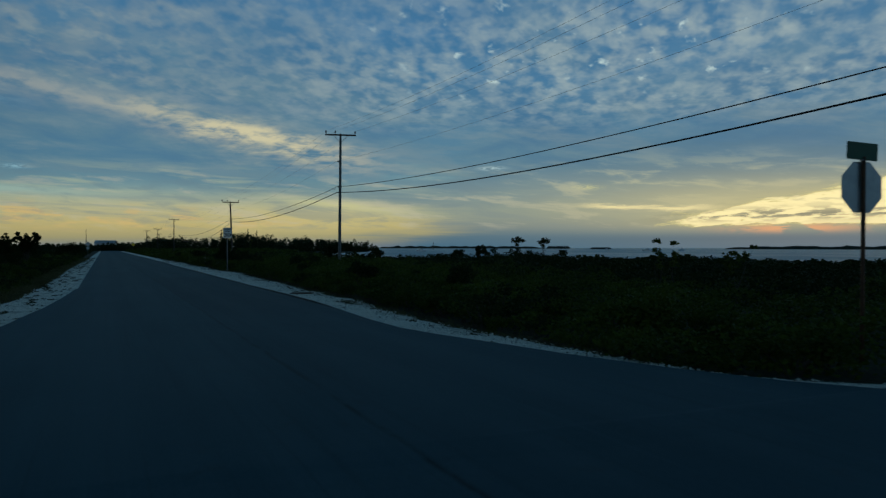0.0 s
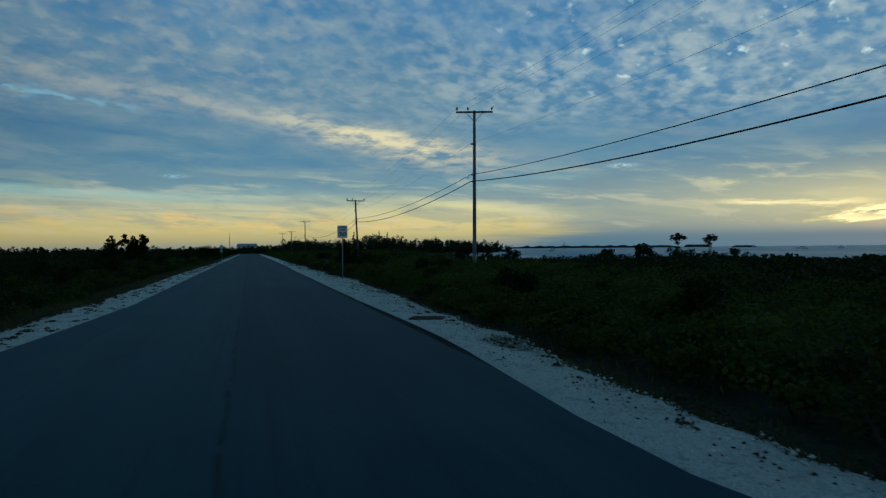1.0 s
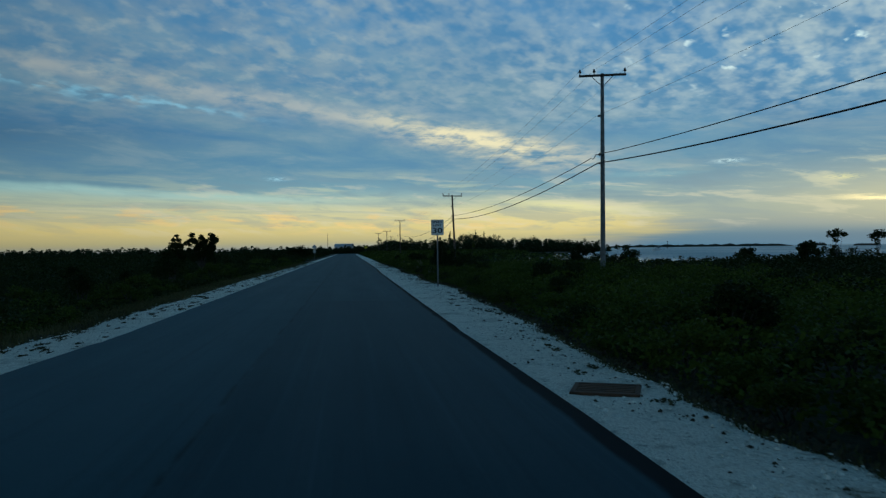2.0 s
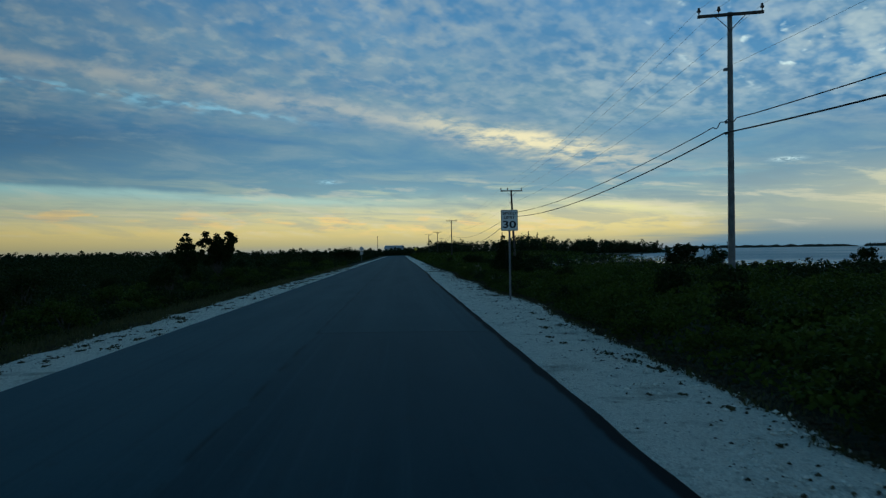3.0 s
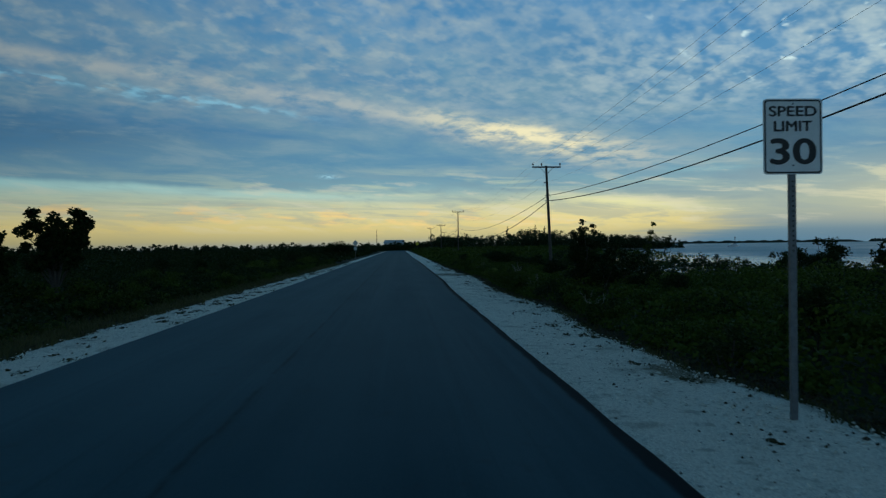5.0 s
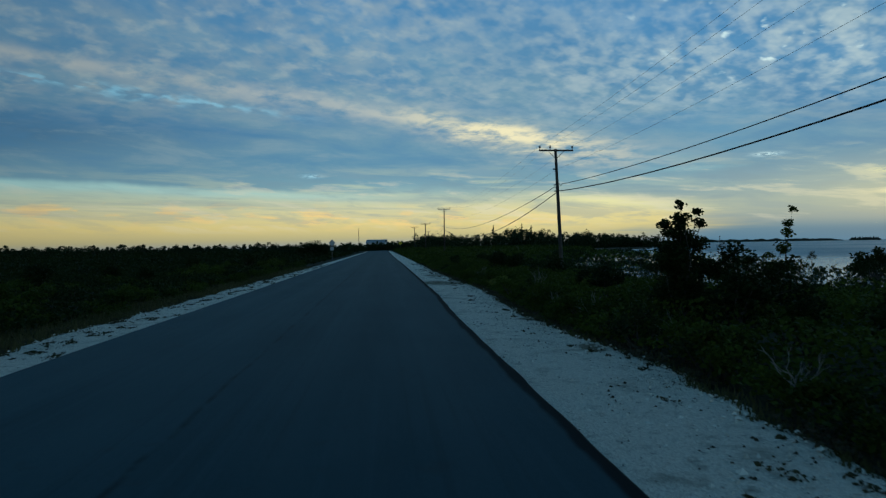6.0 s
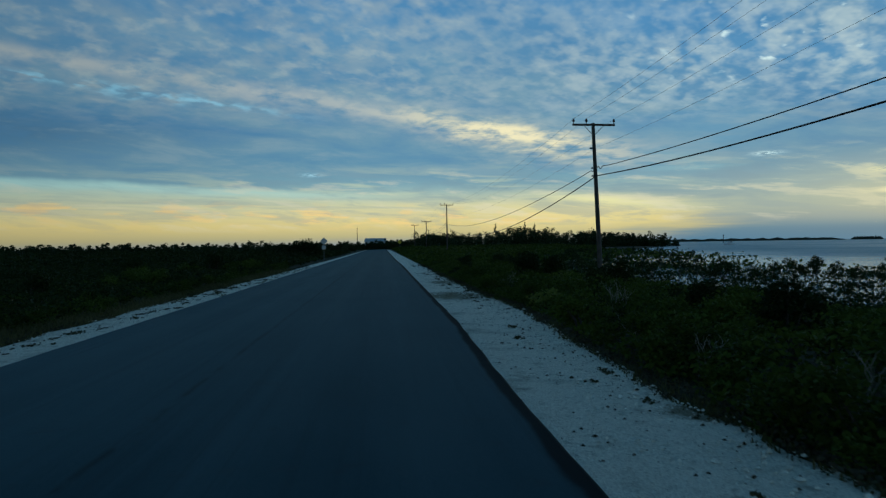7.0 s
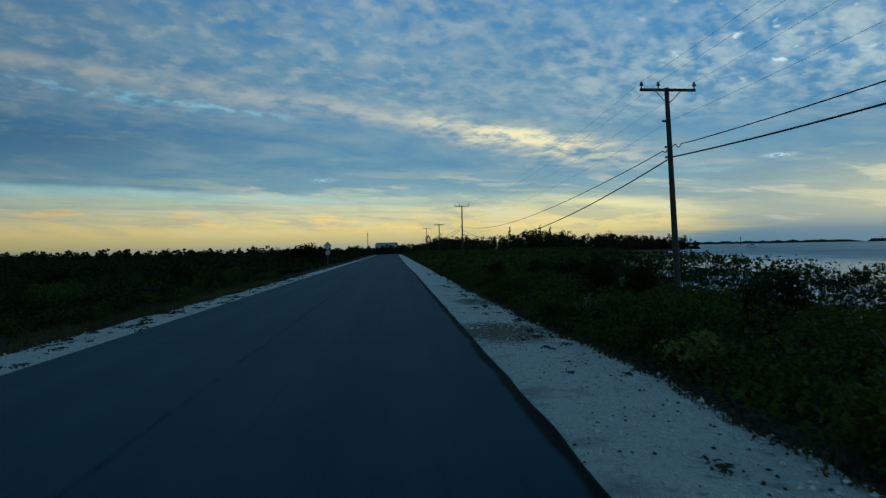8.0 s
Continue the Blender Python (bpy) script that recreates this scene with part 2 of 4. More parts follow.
def leafy(name, dark, light, through=0.25, rough=0.55):
    m, t, b = material(name, rough, 0.0, 0.06)
    isl = Field(t, t.nodes.new("ShaderNodeNewGeometry").outputs["Random Per Island"])
    who = Field(t, t.nodes.new("ShaderNodeObjectInfo").outputs["Random"])
    patch = noisy(t, place_of(t), 0.35, 3.0, 0.6).step(0.35, 0.65)
    f = isl * 0.4 + who * 0.2 + patch * 0.4
    c = blend(t, f, (*dark, 1), (*light, 1))
    t.links.new(c, b.inputs["Base Color"])
    thin = t.nodes.new("ShaderNodeBsdfTranslucent")
    t.links.new(c, thin.inputs[0])
    mix = t.nodes.new("ShaderNodeMixShader")
    mix.inputs[0].default_value = through
    t.links.new(b.outputs[0], mix.inputs[1])
    t.links.new(thin.outputs[0], mix.inputs[2])
    t.links.new(mix.outputs[0], t.nodes["Material Output"].inputs[0])
    return m


def asphalt_material():
    m, t, b = material("worn_asphalt", 0.80, 0.0, 0.04)
    p = place_of(t)
    sep = t.nodes.new("ShaderNodeSeparateXYZ")
    t.links.new(p, sep.inputs[0])
    x, y, z = (Field(t, o) for o in sep.outputs)
    grain, chips = noisy(t, p, 110.0, 2.0, 0.6), noisy(t, p, 38.0, 3.0, 0.7)
    stain = noisy(t, vec(t, x * 1.2, y * 0.12), 1.0, 4.0, 0.6)
    cloud = noisy(t, p, 0.35, 3.0, 0.5)
    tone = (grain * 0.30 + chips * 0.25 + stain * 0.28 + cloud * 0.17).step(0.30, 0.70)
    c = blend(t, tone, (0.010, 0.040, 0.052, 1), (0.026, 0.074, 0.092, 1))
    # wheel tracks polished paler, a paving seam along the middle, the newer strip to its right a little darker
    wob = noisy(t, vec(t, x * 0.0, y * 0.5), 1.0, 2.0, 0.5)
    xs = x + (wob - 0.5) * 0.16
    tracks = xs.bell(-3.1, 0.4) + xs.bell(-4.6, 0.4) + xs.bell(-1.1, 0.35) + xs.bell(0.6, 0.35)
    c = blend(t, tracks * 0.30, c, (0.025, 0.077, 0.095, 1))
    fresh = xs.step(-2.16, -2.06) * xs.step(1.60, 1.50) * y.step(39.95, 39.85) * y.step(12.0, 20.0)
    c = blend(t, xs.step(-2.16, -2.06) * 0.16 + fresh * 0.34, c, (0.010, 0.028, 0.038, 1))
    crack = noisy(t, vec(t, x * 3.0, y * 1.2), 1.0, 3.0, 0.7)
    seam = xs.bell(-2.12, 0.04) * crack.step(0.35, 0.6) + (y + (crack - 0.5) * 0.12).bell(39.9, 0.07) * xs.step(-2.2, -2.07) * xs.step(1.6, 1.45)
    c = blend(t, seam * 0.8, c, (0.006, 0.014, 0.017, 1))
    drag = noisy(t, vec(t, x * 7.0, y * 0.06), 1.0, 3.0, 0.6)
    c = blend(t, drag.step(0.54, 0.70) * 0.24, c, (0.028, 0.080, 0.098, 1))
    c = blend(t, drag.step(0.46, 0.32) * 0.24, c, (0.010, 0.024, 0.032, 1))
    # tar and the drop's shadow along the broken edges, painted as one dark band
    brink = xs - y.step(72.0, 80.0) * y.step(150.0, 130.0) * 0.15 - (-(y - 15.0)).op("MAXIMUM", 0.0) * 0.12   # the edge swings out at the junction
    tar_shade = (brink + (crack - 0.5) * 0.10).step(1.51, 1.59) * y.step(8.0, 12.0)
    c = blend(t, tar_shade * 0.9, c, (0.005, 0.008, 0.009, 1))
    spill = noisy(t, p, 2.2, 3.0, 0.6).step(0.60, 0.72)
    c = blend(t, spill * 0.3, c, (0.022, 0.034, 0.040, 1))
    t.links.new(c, b.inputs["Base Color"])
    t.links.new((tone * -0.10 + 0.88 - tracks * 0.04).socket, b.inputs["Roughness"])
    # bluish sheen put in to imitate the sky's shine on the distant road
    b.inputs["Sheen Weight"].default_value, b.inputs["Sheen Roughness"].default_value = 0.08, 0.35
    t.links.new((tar_shade * -0.08 + 0.08).socket, b.inputs["Sheen Weight"])
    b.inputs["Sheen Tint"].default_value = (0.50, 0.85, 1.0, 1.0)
    bump(t, b, grain * 0.5 + chips, 0.45, 0.005)
    return m


def coral_material():
    m, t, b = material("crushed_coral", 0.95, 0.0, 0.1)
    p = place_of(t)
    grit, stones, dirt = noisy(t, p, 34.0, 4.0, 0.75), noisy(t, p, 9.0, 5.0, 0.75), noisy(t, p, 0.8, 5.0, 0.65)
    lumps = noisy(t, p, 3.5, 5.0, 0.7)
    fine = noisy(t, p, 80.0, 2.0, 0.6)
    c = blend(t, (grit * 0.6 + fine * 0.4).step(0.38, 0.60), (0.58, 0.54, 0.46, 1), (0.98, 0.93, 0.81, 1))
    c = blend(t, stones.step(0.58, 0.68) * 0.6, c, (0.15, 0.145, 0.12, 1))
    c = blend(t, lumps.step(0.56, 0.68) * 0.5, c, (0.20, 0.19, 0.15, 1))
    c = blend(t, dirt.step(0.54, 0.70) * 0.5, c, (0.16, 0.145, 0.10, 1))
    # worn patches where grass and mud have taken hold
    sep = t.nodes.new("ShaderNodeSeparateXYZ")
    t.links.new(p, sep.inputs[0])
    x, y, z = (Field(t, o) for o in sep.outputs)
    ragged = (lumps - 0.5) * 1.6 + (stones - 0.5) * 1.2
    for px, py, rx, ry in ((2.6, 88.6, 1.0, 2.0), (3.0, 97.5, 0.7, 1.4), (3.6, 71.0, 0.5, 0.5), (3.5, 53.0, 0.4, 0.9), (2.9, 19.0, 0.5, 1.2), (3.5, 66.0, 0.25, 0.5)):
        dx, dy = (x - px) / rx, (y - py) / ry
        c = blend(t, (dx * dx + dy * dy + ragged * 1.6).step(1.3, 0.5) * 0.8, c, (0.11, 0.10, 0.05, 1))
    t.links.new(c, b.inputs["Base Color"])
    bump(t, b, grit * 0.5 + stones * 1.2 + lumps * 1.8, 1.0, 0.07)
    return m


def soil_material():
    m, t, b = material("dark_soil_and_litter", 0.95, 0.0, 0.15)
    p = place_of(t)
    a, d = noisy(t, p, 5.0, 4.0, 0.6), noisy(t, p, 0.25, 4.0, 0.6)
    c = blend(t, a.step(0.3, 0.7), (0.014, 0.020, 0.010, 1), (0.036, 0.042, 0.022, 1))
    c = blend(t, d.step(0.5, 0.7) * 0.5, c, (0.045, 0.044, 0.026, 1))
    t.links.new(c, b.inputs["Base Color"])
    bump(t, b, a, 0.7, 0.08)
    return m


def water_material():
    m, t, b = material("sea_water", 0.12, 0.0, 0.3)
    b.inputs["Base Color"].default_value = (0.03, 0.23, 0.28, 1)
    b.inputs["IOR"].default_value = 1.33
    p = place_of(t)
    sep = t.nodes.new("ShaderNodeSeparateXYZ")
    t.links.new(p, sep.inputs[0])
    x, y, z = (Field(t, o) for o in sep.outputs)
    wave = noisy(t, vec(t, x * 0.7, y * 1.0), 1.3, 4.0, 0.6, 0.3)
    calm = noisy(t, p, 0.012, 3.0, 0.5)
    open_sea = x.step(26.0, 90.0)                          # sheltered and smooth among the mangroves
    t.links.new((calm.step(0.4, 0.65) * 0.12 + open_sea * 0.20 + 0.10).socket, b.inputs["Roughness"])
    bump(t, b, wave * (open_sea * 0.85 + 0.15), 0.8, 0.25)
    return m


ASPHALT, CORAL, SOIL, WATER = asphalt_material(), coral_material(), soil_material(), water_material()
LEAF = leafy("scrub_leaves", (0.011, 0.026, 0.004), (0.086, 0.120, 0.018))
LEAF_PALE = leafy("young_yellow_green_leaves", (0.11, 0.14, 0.030), (0.20, 0.23, 0.055))
# mangrove tone; on the left scrub this darker colour stands in for shade
LEAF_DARK = leafy("mangrove_and_shaded_scrub_leaves", (0.008, 0.018, 0.005), (0.033, 0.050, 0.013))
LEAF_FAR = leafy("far_wood_leaves", (0.012, 0.026, 0.010), (0.034, 0.058, 0.020), 0.1)
GRASS = leafy("dry_verge_grass", (0.045, 0.052, 0.018), (0.13, 0.115, 0.05))
BARK = plain("grey_bark", (0.030, 0.026, 0.021), (0.075, 0.068, 0.056), 9.0, 0.9, relief=0.5)
TWIG = plain("bleached_twigs", (0.16, 0.15, 0.13), (0.30, 0.28, 0.25), 14.0, 0.9)
POLE_WOOD = plain("weathered_pole_wood", (0.10, 0.105, 0.105), (0.20, 0.21, 0.21), 3.0, 0.85, relief=0.5)
POLE_TAR = plain("creosoted_pole_wood", (0.035, 0.030, 0.026), (0.085, 0.075, 0.065), 3.0, 0.85, relief=0.5)
GALV = plain("galvanised_steel", (0.11, 0.12, 0.13), (0.20, 0.21, 0.22), 12.0, 0.55, 0.6)
ALU = plain("sign_back_aluminium", (0.26, 0.31, 0.34), (0.40, 0.45, 0.48), 3.0, 0.42, 0.7)
PORCELAIN = plain("brown_porcelain", (0.05, 0.032, 0.025), (0.09, 0.06, 0.045), 8.0, 0.3)
CABLE = plain("black_cable_sheath", (0.012, 0.012, 0.013), (0.022, 0.022, 0.024), 5.0, 0.6)
WIRE = plain("weathered_aluminium_wire", (0.14, 0.14, 0.145), (0.22, 0.22, 0.23), 5.0, 0.5, 0.6)
SIGN_WHITE = plain("white_sign_sheeting", (0.66, 0.67, 0.66), (0.80, 0.80, 0.78), 3.0, 0.45)
SIGN_BLACK = plain("black_ink_and_hollow_shade", (0.012, 0.012, 0.013), (0.022, 0.022, 0.022), 5.0, 0.5)
SIGN_YELLOW = plain("yellow_sign_sheeting", (0.75, 0.55, 0.03), (0.9, 0.68, 0.05), 3.0, 0.45)
SIGN_RED = plain("red_sign_sheeting", (0.35, 0.02, 0.02), (0.45, 0.03, 0.03), 3.0, 0.45)
SIGN_GREEN = plain("dark_green_sign_sheeting", (0.008, 0.06, 0.035), (0.014, 0.09, 0.05), 3.0, 0.5)
RUST = plain("rusty_iron", (0.05, 0.026, 0.016), (0.13, 0.065, 0.035), 9.0, 0.85, 0.2, relief=0.6)
HOUSE_WHITE = plain("white_painted_wall", (0.55, 0.57, 0.58), (0.74, 0.75, 0.75), 0.5, 0.7)
ROOF_WHITE = plain("pale_metal_roof", (0.50, 0.54, 0.58), (0.66, 0.69, 0.72), 0.4, 0.5)
GLASS_DARK = plain("dark_window_glass", (0.02, 0.025, 0.03), (0.04, 0.045, 0.05), 1.0, 0.15)
HULL = plain("white_boat_hull", (0.6, 0.62, 0.64), (0.78, 0.79, 0.8), 1.0, 0.35)
SHORE = plain("far_mangrove_shore", (0.016, 0.024, 0.016), (0.030, 0.042, 0.028), 0.02, 0.95, fine=0.3)


# ---- building blocks ----
def part(name, bm, mat, parent=None, label=""):
    me = bpy.data.meshes.new(name)
    bm.to_mesh(me)
    bm.free()
    me.materials.append(mat)
    ob = new(name, me)
    if parent is not None:
        ob.parent = parent
    return tagged(ob, label)


def sheet_of(name, verts, faces, mat, parent=None, smooth=False):
    me = bpy.data.meshes.new(name)
    me.from_pydata([tuple(p) for p in verts], [], [tuple(f) for f in faces])
    me.materials.append(mat)
    if smooth:
        me.shade_smooth()
    ob = new(name, me)
    if parent is not None:
        ob.parent = parent
    return ob


def thing(name, at, label, category, group="", turn=0.0):
    ob = new(name)
    ob.matrix_world = pose(*at, 0, 0, turn)
    return tagged(ob, label, category, group)


def box(bm, size, at, turn=None, bevel=0.0):
    made = bmesh.ops.create_cube(bm, size=1.0)["verts"]
    bmesh.ops.scale(bm, vec=size, verts=made)
    if bevel:
        edges = list({e for v in made for e in v.link_edges})
        made = list({v for f in bmesh.ops.bevel(bm, geom=edges, offset=bevel, segments=1, affect="EDGES")["faces"] for v in f.verts} | {v for v in made if v.is_valid})
    m = Matrix.Translation(at) @ (turn.to_4x4() if turn else Matrix())
    bmesh.ops.transform(bm, matrix=m, verts=made)
    return made


def tube(bm, points, radii, sides=8, cap=True):
    """A round bar along the points."""
    rings = []
    pts = [Vector(p) for p in points]
    for i, p in enumerate(pts):
        way = (pts[min(i + 1, len(pts) - 1)] - pts[max(i - 1, 0)]).normalized()
        side = way.cross(Vector((0, 0, 1)) if abs(way.z) < 0.9 else Vector((1, 0, 0))).normalized()
        up = side.cross(way)
        rings.append([bm.verts.new(p + (side * math.cos(a) + up * math.sin(a)) * radii[i])
                      for a in (2 * math.pi * k / sides for k in range(sides))])
    for a, b in zip(rings, rings[1:]):
        for k in range(sides):
            f = bm.faces.new((a[k], a[(k + 1) % sides], b[(k + 1) % sides], b[k]))
            f.smooth = True
    if cap:
        bm.faces.new(rings[0][::-1])
        bm.faces.new(rings[-1])


def prism(bm, outline, y0, y1):
    """A flat plate: an outline in x and z, between two values of y."""
    a = [bm.verts.new((x, y0, z)) for x, z in outline]
    b = [bm.verts.new((x, y1, z)) for x, z in outline]
    n = len(outline)
    bm.faces.new(a)
    bm.faces.new(b[::-1])
    for k in range(n):
        bm.faces.new((a[k], b[k], b[(k + 1) % n], a[(k + 1) % n]))


def rounded(w, h, r, steps=4):
    out = []
    for cx, cz, a0 in ((w / 2 - r, h / 2 - r, 0), (-w / 2 + r, h / 2 - r, 90), (-w / 2 + r, -h / 2 + r, 180), (w / 2 - r, -h / 2 + r, 270)):
        for k in range(steps + 1):
            a = radians(a0 + 90 * k / steps)
            out.append((cx + r * math.cos(a), cz + r * math.sin(a)))
    return out


rng = np.random.default_rng(7)


def wavy(x, y, scale, seed=0.0):
    """Smooth noise from -1 to 1 on arrays, a sum of sines that don't repeat in view."""
    x, y = np.asarray(x) / scale + seed * 3.7, np.asarray(y) / scale - seed * 1.9
    return (np.sin(x * 1.3 + 1.7 * np.sin(y * 0.9 + seed)) + np.sin(y * 1.7 + 1.3 * np.sin(x * 1.1 - seed))
            + np.sin((x + y) * 0.8 + 1.1 * np.sin((x - y) * 1.4))) / 3


# ---- land, road and sea ----
ROAD_LEFT, ROAD_RIGHT, SEA = -5.54, 1.68, -0.90
SHORE_Y = (-400, -60, 20, 55, 85, 120, 160, 210, 300, 330, 400, 470, 700)
SHORE_X = (90, 80, 64, 58, 18, 15.5, 23, 36, 86, 100, 138, 130, 60)


def shoreline(y):
    return np.interp(y, SHORE_Y, SHORE_X)


def land_height(x, y):
    x, y = np.asarray(x, float), np.asarray(y, float)
    right = np.interp(x, (1.5, 4.2, 6.5, 12), (-0.15, -0.16, -0.32, -0.50))
    out = shoreline(y) - x
    right = np.where(x > 8, np.interp(out, (-60, -8, 0, 6, 16), (-3.0, -1.25, -0.93, -0.75, -0.50)), right)
    left = np.interp(-x, (5.5, 7.9, 11, 20, 40, 60), (-0.15, -0.16, -0.26, -0.40, -0.45, -0.40))
    pond = np.exp(-(((x + 52) / 14) ** 2 + ((y - 122) / 22) ** 2))
    z = np.where(x > -2, right, left - 0.5 * pond)
    z = np.where((y > -13) & (y < 3.5) & (x > 1.5) & (x < 45), np.maximum(z, -0.17), z)      # bank that carries the side road
    rough = np.clip((np.abs(x + 2) - 8) / 10, 0, 1) * np.where((y > -14) & (y < 5), 0, 1)
    return z + rough * 0.10 * wavy(x, y, 3.0)


def graded(stops):
    """Coordinates that run evenly between stops of (value, step)."""
    out = []
    for (a, s), (b, _) in zip(stops, stops[1:]):
        out += list(np.linspace(a, b, max(1, round((b - a) / s)), endpoint=False))
    return np.array(out + [stops[-1][0]])


def grid_faces(nx, ny):
    i = np.arange(nx - 1)[None, :] + nx * np.arange(ny - 1)[:, None]
    return np.stack((i, i + 1, i + 1 + nx, i + nx), -1).reshape(-1, 4).tolist()


def ground():
    gx = graded(((-4500, 1500), (-1500, 300), (-300, 60), (-120, 8), (-40, 2.5), (-14, 0.8), (-5, 1.5), (1, 0.8), (14, 2.0), (60, 5),
                 (120, 10), (220, 60), (400, 400), (4500, 400)))
    gy = graded(((-4500, 1500), (-1500, 300), (-300, 60), (-60, 6), (-12, 2), (140, 4), (320, 10), (520, 50), (1000, 500), (4500, 500)))
    xx, yy = np.meshgrid(gx, gy)
    zz = land_height(xx, yy)
    ob = sheet_of("ground", np.stack((xx, yy, zz), -1).reshape(-1, 3), grid_faces(len(gx), len(gy)), SOIL, smooth=True)
    tagged(ob, "dark soil and leaf litter under low coastal scrub", "ground", kind="structure")


def road_edges():
    """Left and right border of the tarmac: the mouth of a junction, a straight, then a bend to the right."""
    left, right = [], []
    for y, xl, xr in ((-60, -30, -19), (-40, -24, -12), (-24, -18, -4.5), (-12, -13, 3), (-8.5, -11.4, 7), (-8.2, -11.2, 42), (-2, -9.4, 42), (1.2, -8.6, 42),
                      (2.0, -8.1, 4.36), (2.9, -8.0, 3.72), (4.3, -7.8, 3.08), (6.2, -7.55, 2.46), (7.6, -7.4, 2.15), (9.5, -7.2, 1.66), (11, -7.03, 1.40), (13, -6.8, 1.40),
                      (15.6, -6.53, 1.55), (18, -6.34, 1.70), (20, -6.13, 1.77), (23, -5.95, 1.78), (26, -5.78, 1.75), (30, -5.62, 1.69)):
        left.append((xl, y))
        right.append((xr, y))
    for y in np.concatenate((np.arange(30.4, 130, 0.4), np.arange(130, 336, 2.0))):
        left.append((ROAD_LEFT, y))
        right.append((ROAD_RIGHT + 0.15 * min(1.0, max(0.0, (y - 72) / 8)) * min(1.0, max(0.0, (150 - y) / 20)), y))
    cx, cy = 62.0, 336.0
    for a in np.linspace(4, 80, 20):
        for side, edge in ((left, ROAD_LEFT), (right, ROAD_RIGHT)):
            r = cx - edge
            side.append((cx - r * math.cos(radians(a)), cy + r * math.sin(radians(a))))
    return np.array(left), np.array(right)


def road():
    left, right = road_edges()
    fray = np.array([0.016 * float(wavy(p[1], 0, 0.5, 4)) + 0.01 * float(wavy(p[1], 2, 2.0, 4)) if p[1] < 130 else 0.0 for p in right])
    cols = 7
    verts, faces = [], []
    for (l, r, w) in zip(left, right, fray):
        straight = 24 < l[1] < 335
        r = r + (w if straight else 0, 0)
        l = l + (w * 0.8 if straight else 0, 0)
        mid = (l + r) / 2
        out = (r - l) / np.linalg.norm(r - l)
        verts.append((*(l - out * 0.05), -0.10))
        for k in range(cols):
            p = l + (r - l) * k / (cols - 1)
            verts.append((*p, 0.035 * (1 - (2 * k / (cols - 1) - 1) ** 2)))
        verts.append((*(r + out * 0.11), -0.075))
    n = cols + 2
    for i in range(len(left) - 1):
        for k in range(n - 1):
            a = i * n + k
            faces.append((a, a + 1, a + n + 1, a + n))
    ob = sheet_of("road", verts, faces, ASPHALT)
    tagged(ob, "worn dark asphalt road with a paving seam and frayed edges", "road", kind="structure")


def verge(name, label, inner, outer, y0, y1, lift):
    """A strip of crushed coral with an uneven outer edge; inner and outer give x along y."""
    ys = np.arange(y0, y1, 0.45)
    verts, n = [], 9
    for y in ys:
        a, b = inner(y), outer(y)
        for k in range(n):
            x = a + (b - a) * k / (n - 1)
            z = lift - 0.03 * (k / (n - 1)) ** 2 + 0.018 * float(wavy(x, y, 0.45, 2)) * min(1, k / 2)
            verts.append((x, y, z if k < n - 1 else z - 0.05))
    ob = sheet_of(name, verts, grid_faces(n, len(ys)), CORAL, smooth=True)
    return tagged(ob, label, "verge", kind="structure")


R_EDGE = ((1.6, 2.0, 2.9, 4.3, 6.2, 7.6, 9.5, 11, 13, 15.6, 18, 21, 25, 30, 40), (5.0, 4.26, 3.62, 2.98, 2.36, 2.05, 1.56, 1.30, 1.30, 1.45, 1.60, 1.68, 1.66, 1.60, 1.58))
R_SCRUB = ((1.6, 2.4, 3.1, 3.7, 4.6, 5.6, 7, 9, 10.5, 14, 17, 19, 21, 24, 28, 31, 36, 44, 48, 51, 54, 58, 62, 64.5, 67, 70, 76, 80, 85, 88, 100, 150, 330),
           (5.9, 5.0, 4.15, 3.75, 3.5, 3.3, 3.2, 3.05, 2.9, 2.88, 3.05, 3.4, 3.5, 3.4, 3.45, 3.7, 3.9, 4.0, 4.35, 4.15, 3.9, 3.7, 3.95, 4.15, 3.85, 3.65, 3.7, 3.97, 4.05, 3.8, 3.65, 3.5, 2.9))
L_SCRUB = ((0, 15, 25, 32, 45, 60, 75, 100, 150, 330), (-10.2, -8.3, -7.4, -7.25, -7.15, -7.3, -7.15, -6.95, -6.6, -6.1))


def right_inner(y):
    return float(np.interp(y, *R_EDGE))


def right_outer(y):
    return float(np.interp(y, *R_SCRUB)) + 0.10 * float(wavy(y, 0, 0.8, 5)) + 0.09 * float(wavy(y, 3, 0.31, 8))


def left_inner(y):
    return float(np.interp(y, (0, 2, 6.2, 11, 15.6, 18, 20, 23, 26, 30, 40), (-8.3, -8.0, -7.45, -6.93, -6.43, -6.24, -6.03, -5.85, -5.68, -5.52, -5.44)))


def left_outer(y):
    return float(np.interp(y, *L_SCRUB)) + 0.16 * float(wavy(y, 9, 1.0, 3)) + 0.10 * float(wavy(y, 1, 0.35, 6))


def water_sheets():
    sea = sheet_of("water", [(10, -4500, SEA), (4500, -4500, SEA), (4500, 4500, SEA), (60, 4500, SEA), (60, 700, SEA), (10, 340, SEA)],
                   [(0, 1, 2, 3, 4, 5)], WATER)
    tagged(sea, "calm blue-grey sea reaching to the horizon", "sea", kind="structure")
    ring = [(-52 + 17 * math.cos(a) * (1 + 0.2 * math.sin(3 * a)), 122 + 26 * math.sin(a) * (1 + 0.15 * math.cos(2 * a)), -0.66)
            for a in np.linspace(0, 2 * math.pi, 28, endpoint=False)]
    tagged(sheet_of("pond_water", ring, [tuple(range(28))], WATER), "small still pond among low scrub", "pond", kind="structure")


ground()
road()
